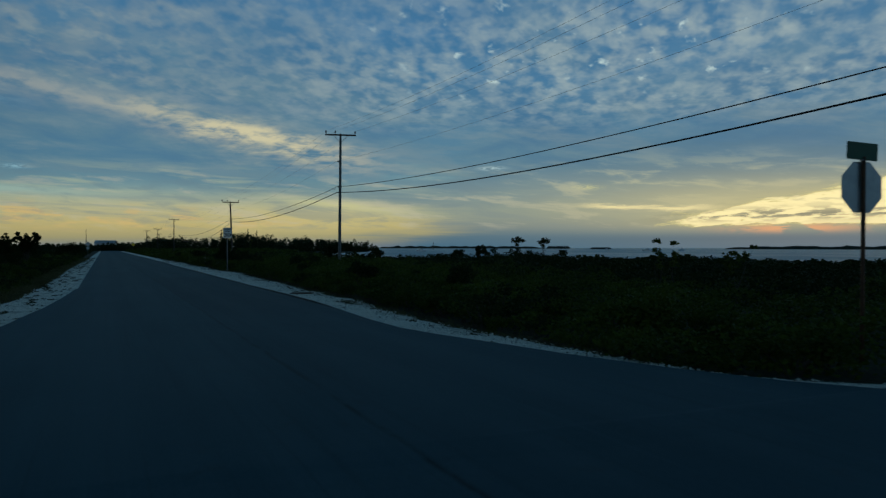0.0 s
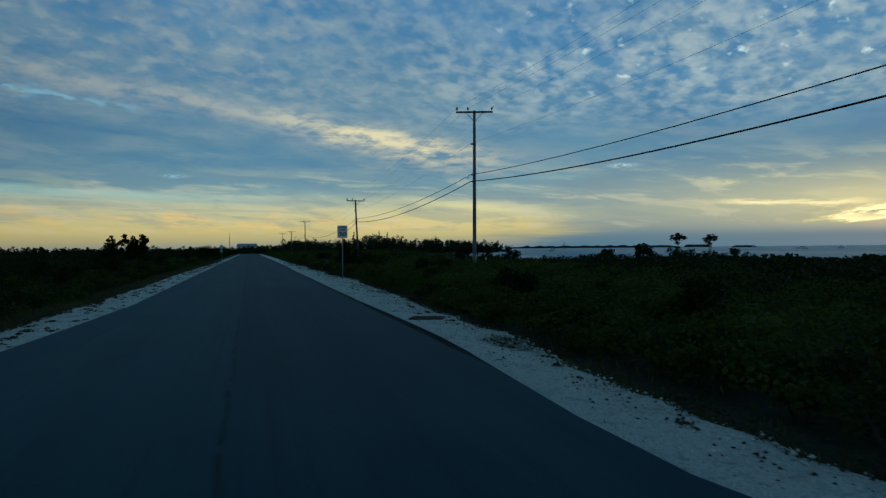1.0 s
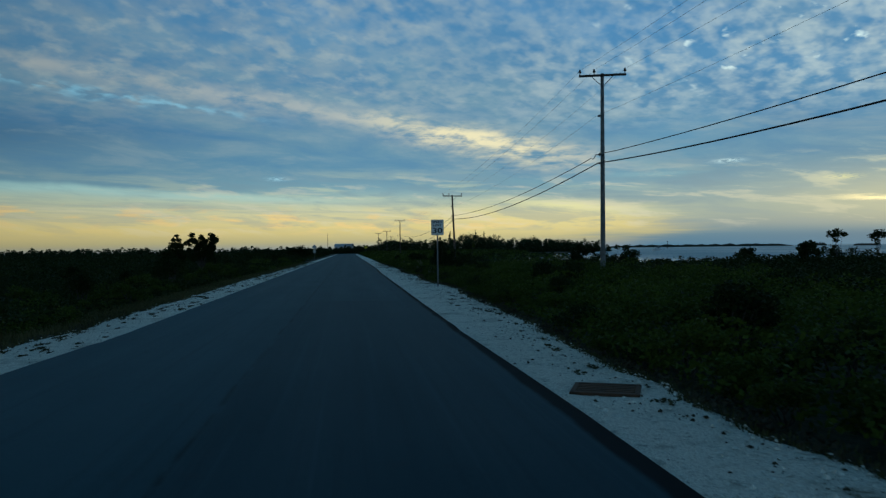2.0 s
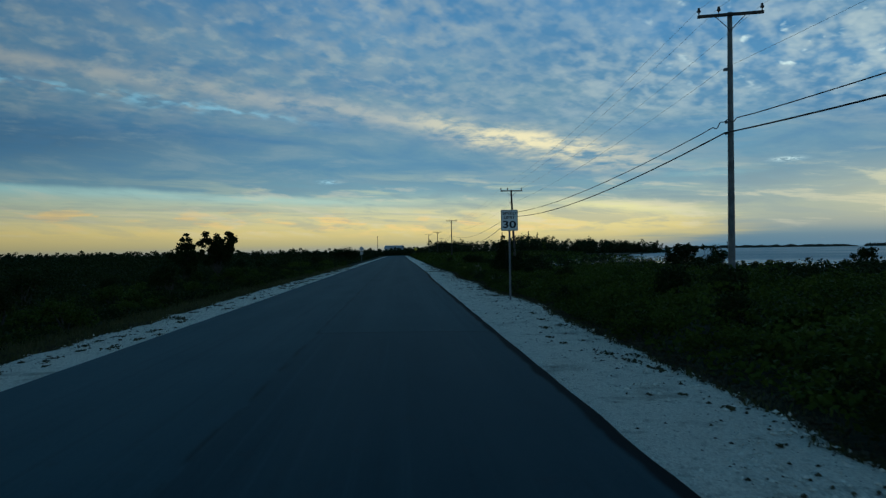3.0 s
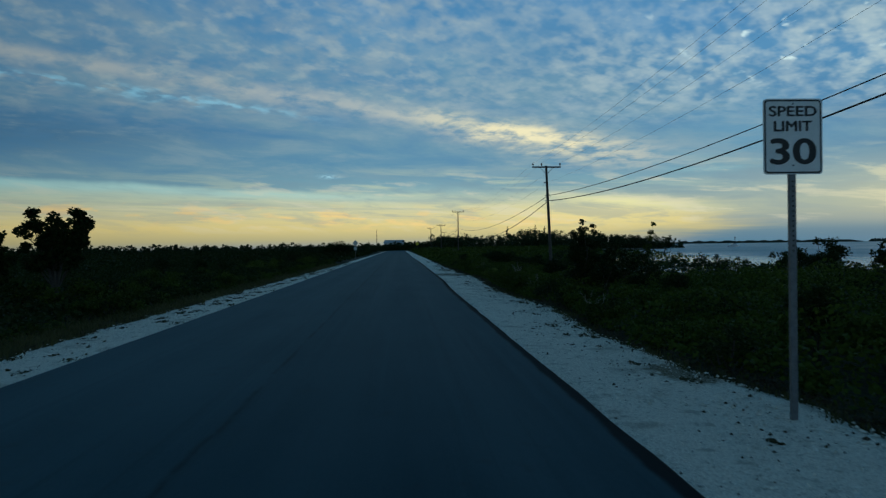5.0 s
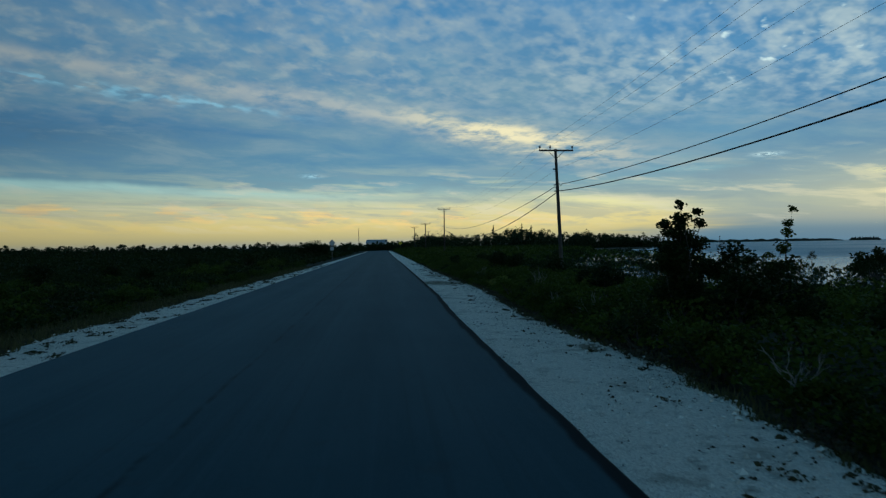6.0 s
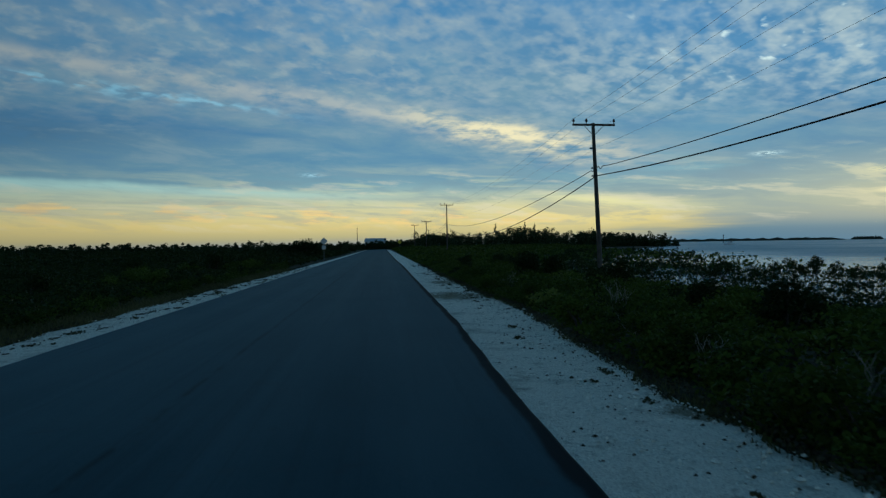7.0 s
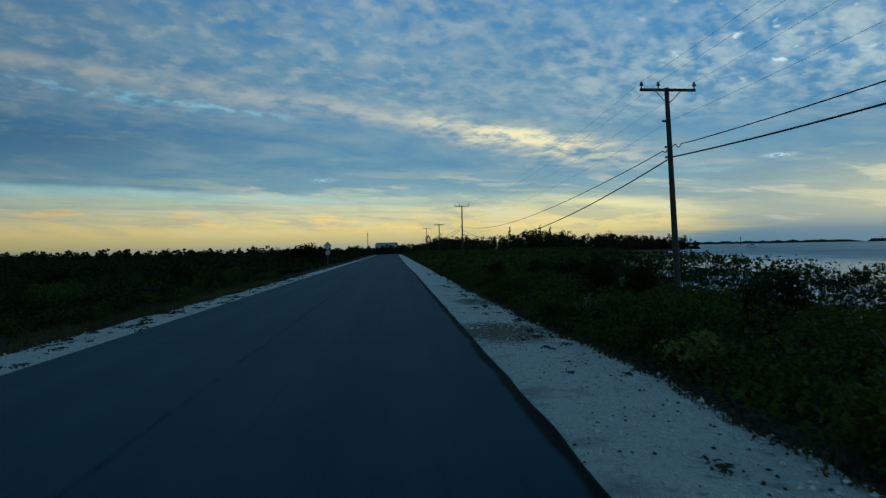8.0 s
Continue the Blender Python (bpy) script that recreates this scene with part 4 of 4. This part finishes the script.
SHRUBS = [shrub("shrub", "dense dark green coastal shrub beside the verge", 0.75, 1.15, 1300, 0.050, LEAF),
          shrub("shrub", "low spreading dark green coastal shrub", 0.95, 0.85, 1500, 0.052, LEAF, 11),
          shrub("shrub", "tall upright coastal shrub with thin stems", 0.62, 1.55, 1200, 0.055, LEAF_DARK, 10),
          shrub("shrub", "sparse dark green coastal shrub with thin bare stems", 0.7, 1.1, 650, 0.048, LEAF_DARK, 8),
          shrub("shrub", "small round dark green shrub", 0.5, 0.7, 800, 0.045, LEAF, 7)]
used = set()


def plant(kind, x, y, size, turn):
    z = float(land_height(x, y)) - 0.02
    m = pose(x, y, z, 0, 0, turn) @ Matrix.Diagonal((size, size, size, 1))
    if kind not in used:
        used.add(kind)
        SHRUBS[kind].matrix_world = m
        return SHRUBS[kind]
    ob = copy_thing(SHRUBS[kind], pose(x, y, z, 0, 0, turn))
    ob.scale = (size, size, size)
    return ob


random.seed(11)
# a row of single shrubs along both verges, then looser ones behind
for y0, y1, side, gap, near, deep in ((3.5, 118, 1, 1.0, 0.75, 3.6), (17, 128, -1, 1.35, 0.5, 4.2)):
    y = y0
    while y < y1:
        for row in range(2):
            edge = np.interp(y, *R_SCRUB) + 0.55 if side > 0 else np.interp(y, *L_SCRUB) - 1.25
            x = float(edge) + side * ((random.uniform(-0.15, near) if row == 0 else random.uniform(1.4, deep)))
            yy = y + random.uniform(-0.4, 0.4)
            if not (side > 0 and abs(yy - 50.2) < 0.9 and x < 5.2):
                size = random.uniform(0.55, 0.95) if row == 0 else random.uniform(0.85, 1.25)
                plant(random.choice((1, 4, 3, 0)) if row == 0 else random.choice((0, 1, 2, 0, 3)), x, yy, size, random.uniform(0, 360))
        y += gap * random.uniform(0.8, 1.3)

for px, py, size in ((4.75, 83.6, 0.5), (5.15, 84.6, 0.42), (7.2, 57.5, 0.55), (5.4, 31.5, 0.45)):
    bright = shrub("young_shrub", "young yellow-green shrub at the edge of the verge", 0.8, 1.0, 700, 0.075, LEAF_PALE, 8)
    bright.matrix_world = pose(px, py, float(land_height(px, py))) @ Matrix.Scale(size * 1.5, 4)


def fork(bm, at, way, length, thick, levels):
    """A twig that bends and forks into thinner ones."""
    bend = at + way * length * 0.5 + Vector((random.uniform(-1, 1), random.uniform(-1, 1), random.uniform(-0.3, 0.6))) * length * 0.12
    tip = at + way * length
    tube(bm, [at, bend, tip], [thick, thick * 0.8, thick * 0.6], 4, False)
    if levels:
        for k in range(random.choice((2, 2, 3))):
            turn = (way + Vector((random.uniform(-1, 1), random.uniform(-1, 1), random.uniform(-0.35, 0.7))) * 0.75).normalized()
            fork(bm, tip if k else bend, turn, length * random.uniform(0.55, 0.8), thick * 0.6, levels - 1)


def dead_shrub(x, y, height, turn):
    ob = thing("dead_shrub", (x, y, float(land_height(x, y)) - 0.03), "bare bleached dead shrub with forked twigs", "shrub", turn=turn)
    bm = bmesh.new()
    for k in range(3):
        lean = Vector((random.uniform(-0.6, 0.6), random.uniform(-0.6, 0.6), 1)).normalized()
        fork(bm, Vector((random.uniform(-0.05, 0.05), random.uniform(-0.05, 0.05), 0)), lean, height * 0.42, 0.014, 3)
    part("stem", bm, TWIG, ob)


for x, y, h, turn in ((4.75, 70.3, 0.95, 20), (5.0, 66.0, 0.8, 70), (4.9, 77.0, 0.7, 140), (5.6, 80.2, 1.1, 10), (4.9, 90.5, 0.9, 220), (4.6, 61.5, 0.8, 90), (4.6, 73.4, 0.7, 200)):
    dead_shrub(x, y, h, turn)


def scrub_tile(label, x0, x1, y0, y1, count, leaf, canopy, mat, seed, density=lambda x, y: np.ones_like(x)):
    """Uncountable low scrub: leaves on an uneven canopy of rounded clumps."""
    x, y = rng.uniform(x0, x1, count * 2), rng.uniform(y0, y1, count * 2)
    lump = wavy(x, y, 0.55, seed) * 0.5 + wavy(x, y, 1.7, seed + 1) * 0.5
    keep = clear_of(x, y) & (lump > -0.45 + rng.uniform(-0.2, 0.2, len(x))) & (rng.uniform(0, 1, len(x)) < density(x, y))
    x, y, lump = x[keep][:count], y[keep][:count], lump[keep][:count]
    top = canopy(x, y) * (0.72 + 0.42 * lump + 0.14 * wavy(x, y, 6.0, seed + 4))
    z = np.maximum(land_height(x, y), SEA - 0.1) + np.maximum(0.05, top) * (1 - 0.75 * rng.uniform(0, 1, len(x)) ** 2.2)
    size = leaf * rng.uniform(0.6, 1.4, len(x))
    ob = leaf_cloud("scrub", np.stack((x, y, z), -1), size, mat)
    return tagged(ob, label, "scrub", kind="stuff")


def right_canopy(x, y):
    rim = np.clip((x - np.interp(y, *R_SCRUB)) / 1.6, 0, 1)
    back = np.clip((x - 4.6) / 5.0, 0, 1)
    open_shore = np.clip((y - 62) / 14, 0, 1) * np.clip((150 - y) / 20, 0, 1) * np.clip((x - 6) / 4, 0, 1)
    return 0.22 + 0.62 * rim + back * 0.80 + 0.22 * wavy(x, y, 9.0, 3) - 0.80 * open_shore


def left_canopy(x, y):
    far = np.clip((-x - 9.0) / 22.0, 0, 1)
    return 0.70 + far * 0.85 + 0.30 * wavy(x, y, 10.0, 5)


def wet(x, y):
    """Thins out past the shoreline, where mangroves stand in the water."""
    out = x - shoreline(y)
    return np.where(out < -3, 1.0, np.clip(0.50 - out / 55, 0, 0.50) * (wavy(x, y, 1.5, 2) > 0.04))


scrub_tile("dense low green coastal scrub beside the verge", 3.6, 14, -2, 125, 200000, 0.060, right_canopy, LEAF, 1)
scrub_tile("dense low green scrub and mangrove towards the shore", 13, 34, -5, 140, 140000, 0.10, right_canopy, LEAF_DARK, 2, wet)
scrub_tile("low mangrove scrub along the shore", 33, 100, -20, 120, 80000, 0.26, lambda x, y: right_canopy(x, y) - 0.15, LEAF_DARK, 3, wet)
scrub_tile("low scrub reaching along the road to the bend", 3.8, 60, 120, 340, 110000, 0.26, lambda x, y: right_canopy(x, y) - 0.30 + np.clip((y - 230) / 80, 0, 0.5), LEAF, 4, wet)
# left of the road, shade is put into the darker leaf colour
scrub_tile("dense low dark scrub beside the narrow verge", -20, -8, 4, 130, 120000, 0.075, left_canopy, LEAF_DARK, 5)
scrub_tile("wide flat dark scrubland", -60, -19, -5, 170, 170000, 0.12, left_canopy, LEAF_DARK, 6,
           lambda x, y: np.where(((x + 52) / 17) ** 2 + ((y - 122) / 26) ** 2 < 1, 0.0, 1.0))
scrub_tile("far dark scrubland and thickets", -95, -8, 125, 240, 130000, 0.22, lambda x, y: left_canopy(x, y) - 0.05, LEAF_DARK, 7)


def far_woods(label, line, depth, count, tall, seed):
    """Distant wood along a line: many uneven crowns joined as one."""
    line = np.array(line, float)
    leg = np.r_[0, np.cumsum(np.linalg.norm(np.diff(line, axis=0), axis=1))]
    pts, sizes = [], []
    for k in range(count):
        f = rng.uniform(0, leg[-1])
        x, y = np.interp(f, leg, line[:, 0]) + rng.uniform(-2, 2), np.interp(f, leg, line[:, 1]) + rng.uniform(0, depth)
        h = tall(x, y) * rng.uniform(0.62, 1.0) * (1 + 0.12 * math.sin(x * 0.31 + seed) * math.sin(x * 0.13 + y * 0.05)) * (1.14 if rng.uniform() < 0.04 else 1)
        r = h * rng.uniform(0.22, 0.36)
        spire = rng.uniform() < 0.18
        clumps = [(x + rng.normal() * r * 0.5, y + rng.normal() * r * 0.5, SEA + h * g, r * (0.5 if spire else rng.uniform(0.5, 0.9)) * (1.25 - g * 0.7)) for g in (0.15, 0.35, 0.55, 0.72, 0.88)]
        p = on_clumps(clumps, 46)
        pts.append(p)
        sizes.append(np.repeat((1.5, 1.3, 1.0, 0.85, 0.8), 46) * rng.uniform(0.22, 0.46, len(p)) * (h / 6) ** 0.5)
    ob = leaf_cloud("far_woods", np.concatenate(pts), np.concatenate(sizes), LEAF_FAR)
    tagged(ob, label, "woods", kind="stuff")


far_woods("dark wooded headland running out into the sea", ((14, 300), (30, 330), (70, 350), (110, 385), (152, 420)), 45, 520,
          lambda x, y: float(np.interp(x, (14, 30, 45, 57, 66, 76, 98, 125, 140, 152), (6.8, 6.9, 8.2, 10.1, 9.2, 8.3, 8.0, 7.3, 6.6, 3.9))), 1)
far_woods("dark trees round the far bend of the road", ((-60, 392), (-20, 385), (8, 372), (30, 340)), 60, 260, lambda x, y: 3.9 if x < 2 else 5.7, 2)
far_woods("dark thicket before the far building", ((-18, 372), (0, 376), (12, 362)), 16, 130, lambda x, y: 4.7, 5)
far_woods("low dark thickets along the edge of the scrubland", ((-190, 190), (-90, 225), (-9, 245)), 70, 620, lambda x, y: 4.05, 6)
far_woods("low dark thickets away from the road", ((-170, 30), (-110, 90), (-64, 150)), 60, 420, lambda x, y: 2.95, 7)
far_woods("dark trees on the far scrubland", ((-260, 330), (-120, 420), (-40, 430)), 120, 240, lambda x, y: 4.1, 3)

# ---- single trees ----
random.seed(5)
tree((-11.73, 63.7, -0.33), "small dark cone-shaped tree standing above the scrub", ((0, 0, 3.12, 0.13), (-0.1, 0, 2.85, 0.2), (0.14, 0.1, 2.82, 0.2), (-0.2, 0, 2.5, 0.26), (0.2, 0.1, 2.48, 0.26), (-0.28, 0, 2.12, 0.3), (0.3, 0, 2.15, 0.32), (0.05, 0.1, 2.3, 0.3), (-0.48, 0, 1.8, 0.32), (0.48, 0.1, 1.8, 0.32), (0, 0, 1.75, 0.42), (-0.8, 0, 2.0, 0.24), (-0.9, 0, 1.6, 0.35), (0.1, 0, 1.3, 0.5)), 0.07, 7000, 0.066, LEAF_DARK)
tree((-10.3, 64.75, -0.27), "dark spreading tree with three ragged lobes", ((-0.62, 0, 3.08, 0.2), (-0.72, 0.1, 2.8, 0.24), (-0.92, 0, 2.55, 0.2), (-0.42, 0, 2.75, 0.22), (-0.05, 0, 2.92, 0.2), (-0.12, 0.1, 2.55, 0.34), (0.25, 0, 2.75, 0.17), (0.66, 0, 3.08, 0.22), (0.82, 0, 2.82, 0.24), (0.55, 0.1, 2.7, 0.3), (0.7, 0, 2.35, 0.36), (0.28, 0, 2.35, 0.36), (-0.35, 0, 2.3, 0.32), (-0.85, 0, 2.15, 0.22), (0.0, 0, 1.9, 0.45), (0.5, 0, 1.85, 0.4), (-0.55, 0, 1.7, 0.4)), 0.08, 9000, 0.066, LEAF_DARK)
tree((5.95, 67.95, -0.29), "young dark leafy tree close to the verge", ((-0.02, 0, 2.82, 0.11), (0.04, 0, 2.55, 0.2), (0.34, 0, 2.66, 0.11), (0.42, 0, 2.42, 0.12), (-0.34, 0.05, 2.42, 0.14), (-0.12, 0, 2.25, 0.26), (0.2, 0.1, 2.1, 0.28), (-0.28, 0, 1.95, 0.26), (0.5, 0.1, 2.0, 0.24), (0.0, 0, 1.75, 0.36), (0.45, 0, 1.6, 0.32), (-0.34, 0, 1.55, 0.3), (0.1, 0, 1.3, 0.42), (-0.2, 0, 0.95, 0.4), (0.4, 0, 0.95, 0.4)), 0.04, 9500, 0.046, LEAF_DARK)
tree((6.9, 67.6, -0.3), "low bushy tree with a ragged crown", ((0, 0, 1.85, 0.3), (0.35, 0, 1.7, 0.22), (-0.25, 0, 1.4, 0.4), (0.7, 0, 1.35, 0.4), (0.2, 0, 1.1, 0.5), (1.1, 0, 1.6, 0.22), (1.3, 0, 1.1, 0.4)), 0.04, 3000, 0.05, LEAF_DARK)
tree((8.35, 68.4, -0.35), "thin leaning sapling with few leaves", ((0.25, 0, 2.75, 0.10), (0.2, 0, 2.5, 0.14), (0.1, 0, 2.25, 0.15), (0.0, 0, 1.95, 0.16), (-0.25, 0, 1.8, 0.14), (-0.1, 0, 1.5, 0.2)), 0.022, 620, 0.045, LEAF, "sapling")
tree((11.85, 14.5, -0.5), "thin sapling with sparse leaves above the scrub", ((0, 0, 2.5, 0.14), (-0.1, 0, 2.2, 0.16), (0.15, 0, 2.0, 0.16), (0, 0, 1.7, 0.2)), 0.022, 140, 0.07, LEAF, "sapling")
tree((12.25, 14.2, -0.5), "thin sapling with sparse leaves above the scrub", ((0, 0, 2.4, 0.11), (0.05, 0, 2.1, 0.14), (-0.08, 0, 1.8, 0.16)), 0.02, 120, 0.07, LEAF, "sapling")
tree((13.3, 12.6, -0.5), "straggling sapling with sparse leaves", ((0, 0, 2.1, 0.15), (-0.5, 0, 1.95, 0.2), (0.4, 0, 2.0, 0.18), (0.75, 0, 2.3, 0.1), (-0.2, 0, 1.7, 0.25)), 0.022, 240, 0.07, LEAF, "sapling")
for x, y, tops in ((44.8, 78.0, 3.05), (47.8, 76.5, 2.88)):
    tree((x, y, -0.9), "umbrella-shaped mangrove with a bare stem", ((0, 0, tops + 0.75, 0.45), (-0.6, 0, tops + 0.6, 0.35), (0.6, 0, tops + 0.62, 0.38), (0.2, 0.4, tops + 0.5, 0.4), (-0.3, -0.3, tops, 0.3)), 0.05, 700, 0.11, LEAF_DARK, "mangrove")
for x, y, h, w in ((28.5, 91.6, 2.7, 1.7), (31.0, 93.0, 2.2, 1.5), (26.4, 90.4, 2.0, 1.4), (41.0, 78.0, 2.4, 1.6), (45.5, 79.5, 2.5, 1.9), (38.0, 82.0, 2.1, 1.3), (49.0, 74.0, 2.2, 1.6), (30.0, 60.0, 2.3, 1.2), (16.0, 66.0, 2.2, 1.2)):
    tree((x, y, max(-0.95, float(land_height(x, y)))), "low bushy mangrove at the water's edge", [(random.uniform(-w, w) * 0.7, random.uniform(-w, w) * 0.7, h * random.uniform(0.45, 1.0), w * random.uniform(0.25, 0.4)) for _ in range(8)] + [(0, 0, h, 0.35)], 0.06, 1700, 0.10, LEAF_DARK, "mangrove")
tree((-10.6, 168.2, -0.62), "large round bush standing above the roadside scrub", ((0, 0, 2.4, 1.2), (-1.6, 0, 2.1, 1.1), (1.4, 0, 1.7, 1.1), (-2.9, 0.3, 1.6, 0.9), (0.4, 0, 1.2, 1.4)), 0.1, 3000, 0.16, LEAF_DARK, "large_bush", "shrub")

for x, y, top in ((52.9, 398.8, 11.6), (66.2, 396.4, 12.2), (70.7, 395.5, 11.4)):
    tree((x, y, SEA), "tall thin feathery tree rising over the wooded headland", [(random.uniform(-0.3, 0.3), 0, top * f, 1.25 - 0.95 * f) for f in (0.55, 0.64, 0.73, 0.81, 0.88, 0.94, 1.0)], 0.14, 900, 0.24, LEAF_FAR)

# mangrove seedlings standing in the shallows, each with its own small crown
young = tree((25.5, 104.0, SEA), "small mangrove standing in shallow water", ((0, 0, 1.45, 0.26), (0.34, 0.1, 1.3, 0.24), (-0.32, 0, 1.25, 0.25), (0.05, 0.3, 1.2, 0.22), (-0.1, -0.3, 1.15, 0.22)), 0.03, 420, 0.055, LEAF_DARK, "young_mangrove", "mangrove")
tagged(young, group="mangroves in the shallows")
random.seed(21)
count = 0
while count < 290:
    y = random.uniform(78, 235)
    x = float(shoreline(y)) + random.uniform(-1, 26) * random.random() ** 0.7
    size = random.uniform(0.45, 0.95)
    twin = copy_thing(young, pose(x, y, SEA, 0, 0, random.uniform(0, 360)))
    twin.scale = (size, size, size * random.uniform(0.85, 1.15))
    count += 1


# ---- loose stones, grass and litter of the verges ----
def pebbles(label, inner, outer, y0, y1, count, mat, size=1.0):
    y = rng.uniform(y0, y1, count)
    a, b = np.array([inner(v) for v in y]), np.array([outer(v) for v in y])
    x = a + (b - a) * rng.uniform(0.03, 0.96, count)
    s = (0.008 + 0.03 * rng.uniform(0, 1, count) ** 3) * size
    octa = np.array(((1, 0, 0), (0, 1, 0), (-1, 0, 0), (0, -1, 0), (0, 0, 0.7), (0, 0, -0.5)))
    tri = np.array(((0, 1, 4), (1, 2, 4), (2, 3, 4), (3, 0, 4), (1, 0, 5), (2, 1, 5), (3, 2, 5), (0, 3, 5)))
    ang = rng.uniform(0, 6.28, count)
    st = rng.uniform(0.6, 1.3, (count, 1, 3)) * s[:, None, None]
    v = octa[None] * st
    v = np.stack((v[..., 0] * np.cos(ang)[:, None] - v[..., 1] * np.sin(ang)[:, None], v[..., 0] * np.sin(ang)[:, None] + v[..., 1] * np.cos(ang)[:, None], v[..., 2]), -1)
    v += np.stack((x, y, np.full(count, -0.045)), -1)[:, None]
    f = (tri[None] + 6 * np.arange(count)[:, None, None]).reshape(-1, 3)
    ob = sheet_of("pebbles", v.reshape(-1, 3).tolist(), f.tolist(), mat)
    tagged(ob, label, "pebbles", kind="stuff")


STONE = leafy("loose_coral_stones", (0.42, 0.40, 0.34), (0.92, 0.88, 0.78), 0.0, 0.9)
DEBRIS = leafy("dark_litter", (0.03, 0.028, 0.02), (0.10, 0.09, 0.06), 0.0, 0.9)
pebbles("loose pale coral stones on the verge", right_inner, right_outer, 2, 100, 14000, STONE)
pebbles("loose pale coral stones on the narrow verge", left_inner, left_outer, 16, 100, 7000, STONE)
pebbles("dark twigs and litter on the verge", right_inner, right_outer, 2, 110, 5200, DEBRIS, 0.95)
pebbles("rough coral lumps lying on the verge", right_inner, right_outer, 8, 110, 2200, STONE, 1.35)
pebbles("dark litter on the narrow verge", left_inner, left_outer, 16, 110, 1600, DEBRIS, 1.0)


def grass(label, xs, ys, height, mat=GRASS):
    """Thin bent blades standing at the given places."""
    n = len(xs)
    z = np.maximum(land_height(xs, ys), -0.09) - 0.01
    a, h = rng.uniform(0, 6.28, n), height * rng.uniform(0.5, 1.3, n)
    lean = rng.uniform(0.1, 0.7, n) * h
    w = 0.006 + 0.008 * rng.uniform(0, 1, n)
    bx, by = np.cos(a), np.sin(a)
    p = np.stack((xs, ys, z), -1)
    side = np.stack((-by, bx, np.zeros(n)), -1) * w[:, None]
    mid = p + np.stack((bx * lean * 0.35, by * lean * 0.35, h * 0.6), -1)
    tip = p + np.stack((bx * lean, by * lean, h), -1)
    v = np.stack((p - side, p + side, mid + side * 0.7, mid - side * 0.7, tip), 1).reshape(-1, 3)
    i = 5 * np.arange(n)[:, None]
    f = np.concatenate((i + (0, 1, 2), i + (0, 2, 3), i + (3, 2, 4)), 1).reshape(-1, 3)
    ob = sheet_of("grass", v.tolist(), f.tolist(), mat)
    tagged(ob, label, "grass", kind="stuff")


def fringe(outer, side, y0, y1, count, spread):
    y = rng.uniform(y0, y1, count)
    x = np.array([outer(v) for v in y]) + side * (rng.gamma(2.0, spread, count) - 0.25)
    return x, y


grass("dry brownish grass fringing the verge", *fringe(right_outer, 1, 4, 110, 14000, 0.13), 0.09)
grass("dry brownish grass strip beside the narrow verge", *fringe(left_outer, -1, 14, 120, 34000, 0.42), 0.17)
px, py = [], []
for cx, cy, rx, ry, n in ((2.55, 88.3, 1.3, 2.2, 6500), (3.6, 76.5, 0.5, 0.8, 500), (3.6, 71.0, 0.5, 0.8, 500), (3.5, 63.0, 0.4, 0.9, 400), (3.3, 45.5, 0.4, 0.6, 400),
                          (3.0, 96.0, 0.7, 1.2, 1200), (3.4, 53.0, 0.4, 0.9, 500), (2.5, 14.6, 0.35, 0.6, 300), (2.9, 20.0, 0.3, 0.8, 400), (-7.0, 52.0, 0.3, 1.0, 300), (-6.9, 70.0, 0.3, 1.5, 400), (-7.1, 40.0, 0.3, 1.0, 300)):
    px.append(cx + rng.normal(size=n) * rx * 0.5)
    py.append(cy + rng.normal(size=n) * ry * 0.5)
grass("patches of low grass growing in the coral verge", np.concatenate(px), np.concatenate(py), 0.06)


def verge_weeds(label, inner, outer, y0, y1, count, share, spread, mat, size):
    """Low mats of weed and leaf litter; share says how far out between road and scrub they gather."""
    pts, sizes = [], []
    for k in range(count):
        y = rng.uniform(y0, y1)
        a, b = inner(y), outer(y)
        x = a + (b - a) * min(1.12, max(0.04, share + rng.normal() * spread))
        r = size * rng.uniform(0.35, 1.0) ** 2
        n = int(10 + 190 * r)
        pts.append(np.stack((x + rng.normal(size=n) * r * 0.45, y + rng.normal(size=n) * r, np.full(n, -0.045) + rng.uniform(0, 0.05, n) * min(1, r * 4)), -1))
        sizes.append(rng.uniform(0.018, 0.05, n))
    ob = leaf_cloud("weeds", np.concatenate(pts), np.concatenate(sizes), mat, None, 0.5)
    tagged(ob, label, "weeds", kind="stuff")


WEED = leafy("dull_verge_weeds", (0.030, 0.034, 0.018), (0.095, 0.090, 0.050), 0.1, 0.8)
verge_weeds("dark mats of weed on the narrow coral verge", left_inner, left_outer, 16, 130, 300, 0.48, 0.24, WEED, 0.19)
verge_weeds("dark tufts of weed on the coral verge", right_inner, right_outer, 8, 130, 190, 0.80, 0.18, WEED, 0.15)
verge_weeds("brown leaf litter where the verge meets the scrub", right_inner, right_outer, 3, 130, 330, 1.02, 0.05, DEBRIS, 0.30)
verge_weeds("brown leaf litter beside the narrow verge", left_inner, left_outer, 16, 130, 260, 1.03, 0.05, DEBRIS, 0.30)
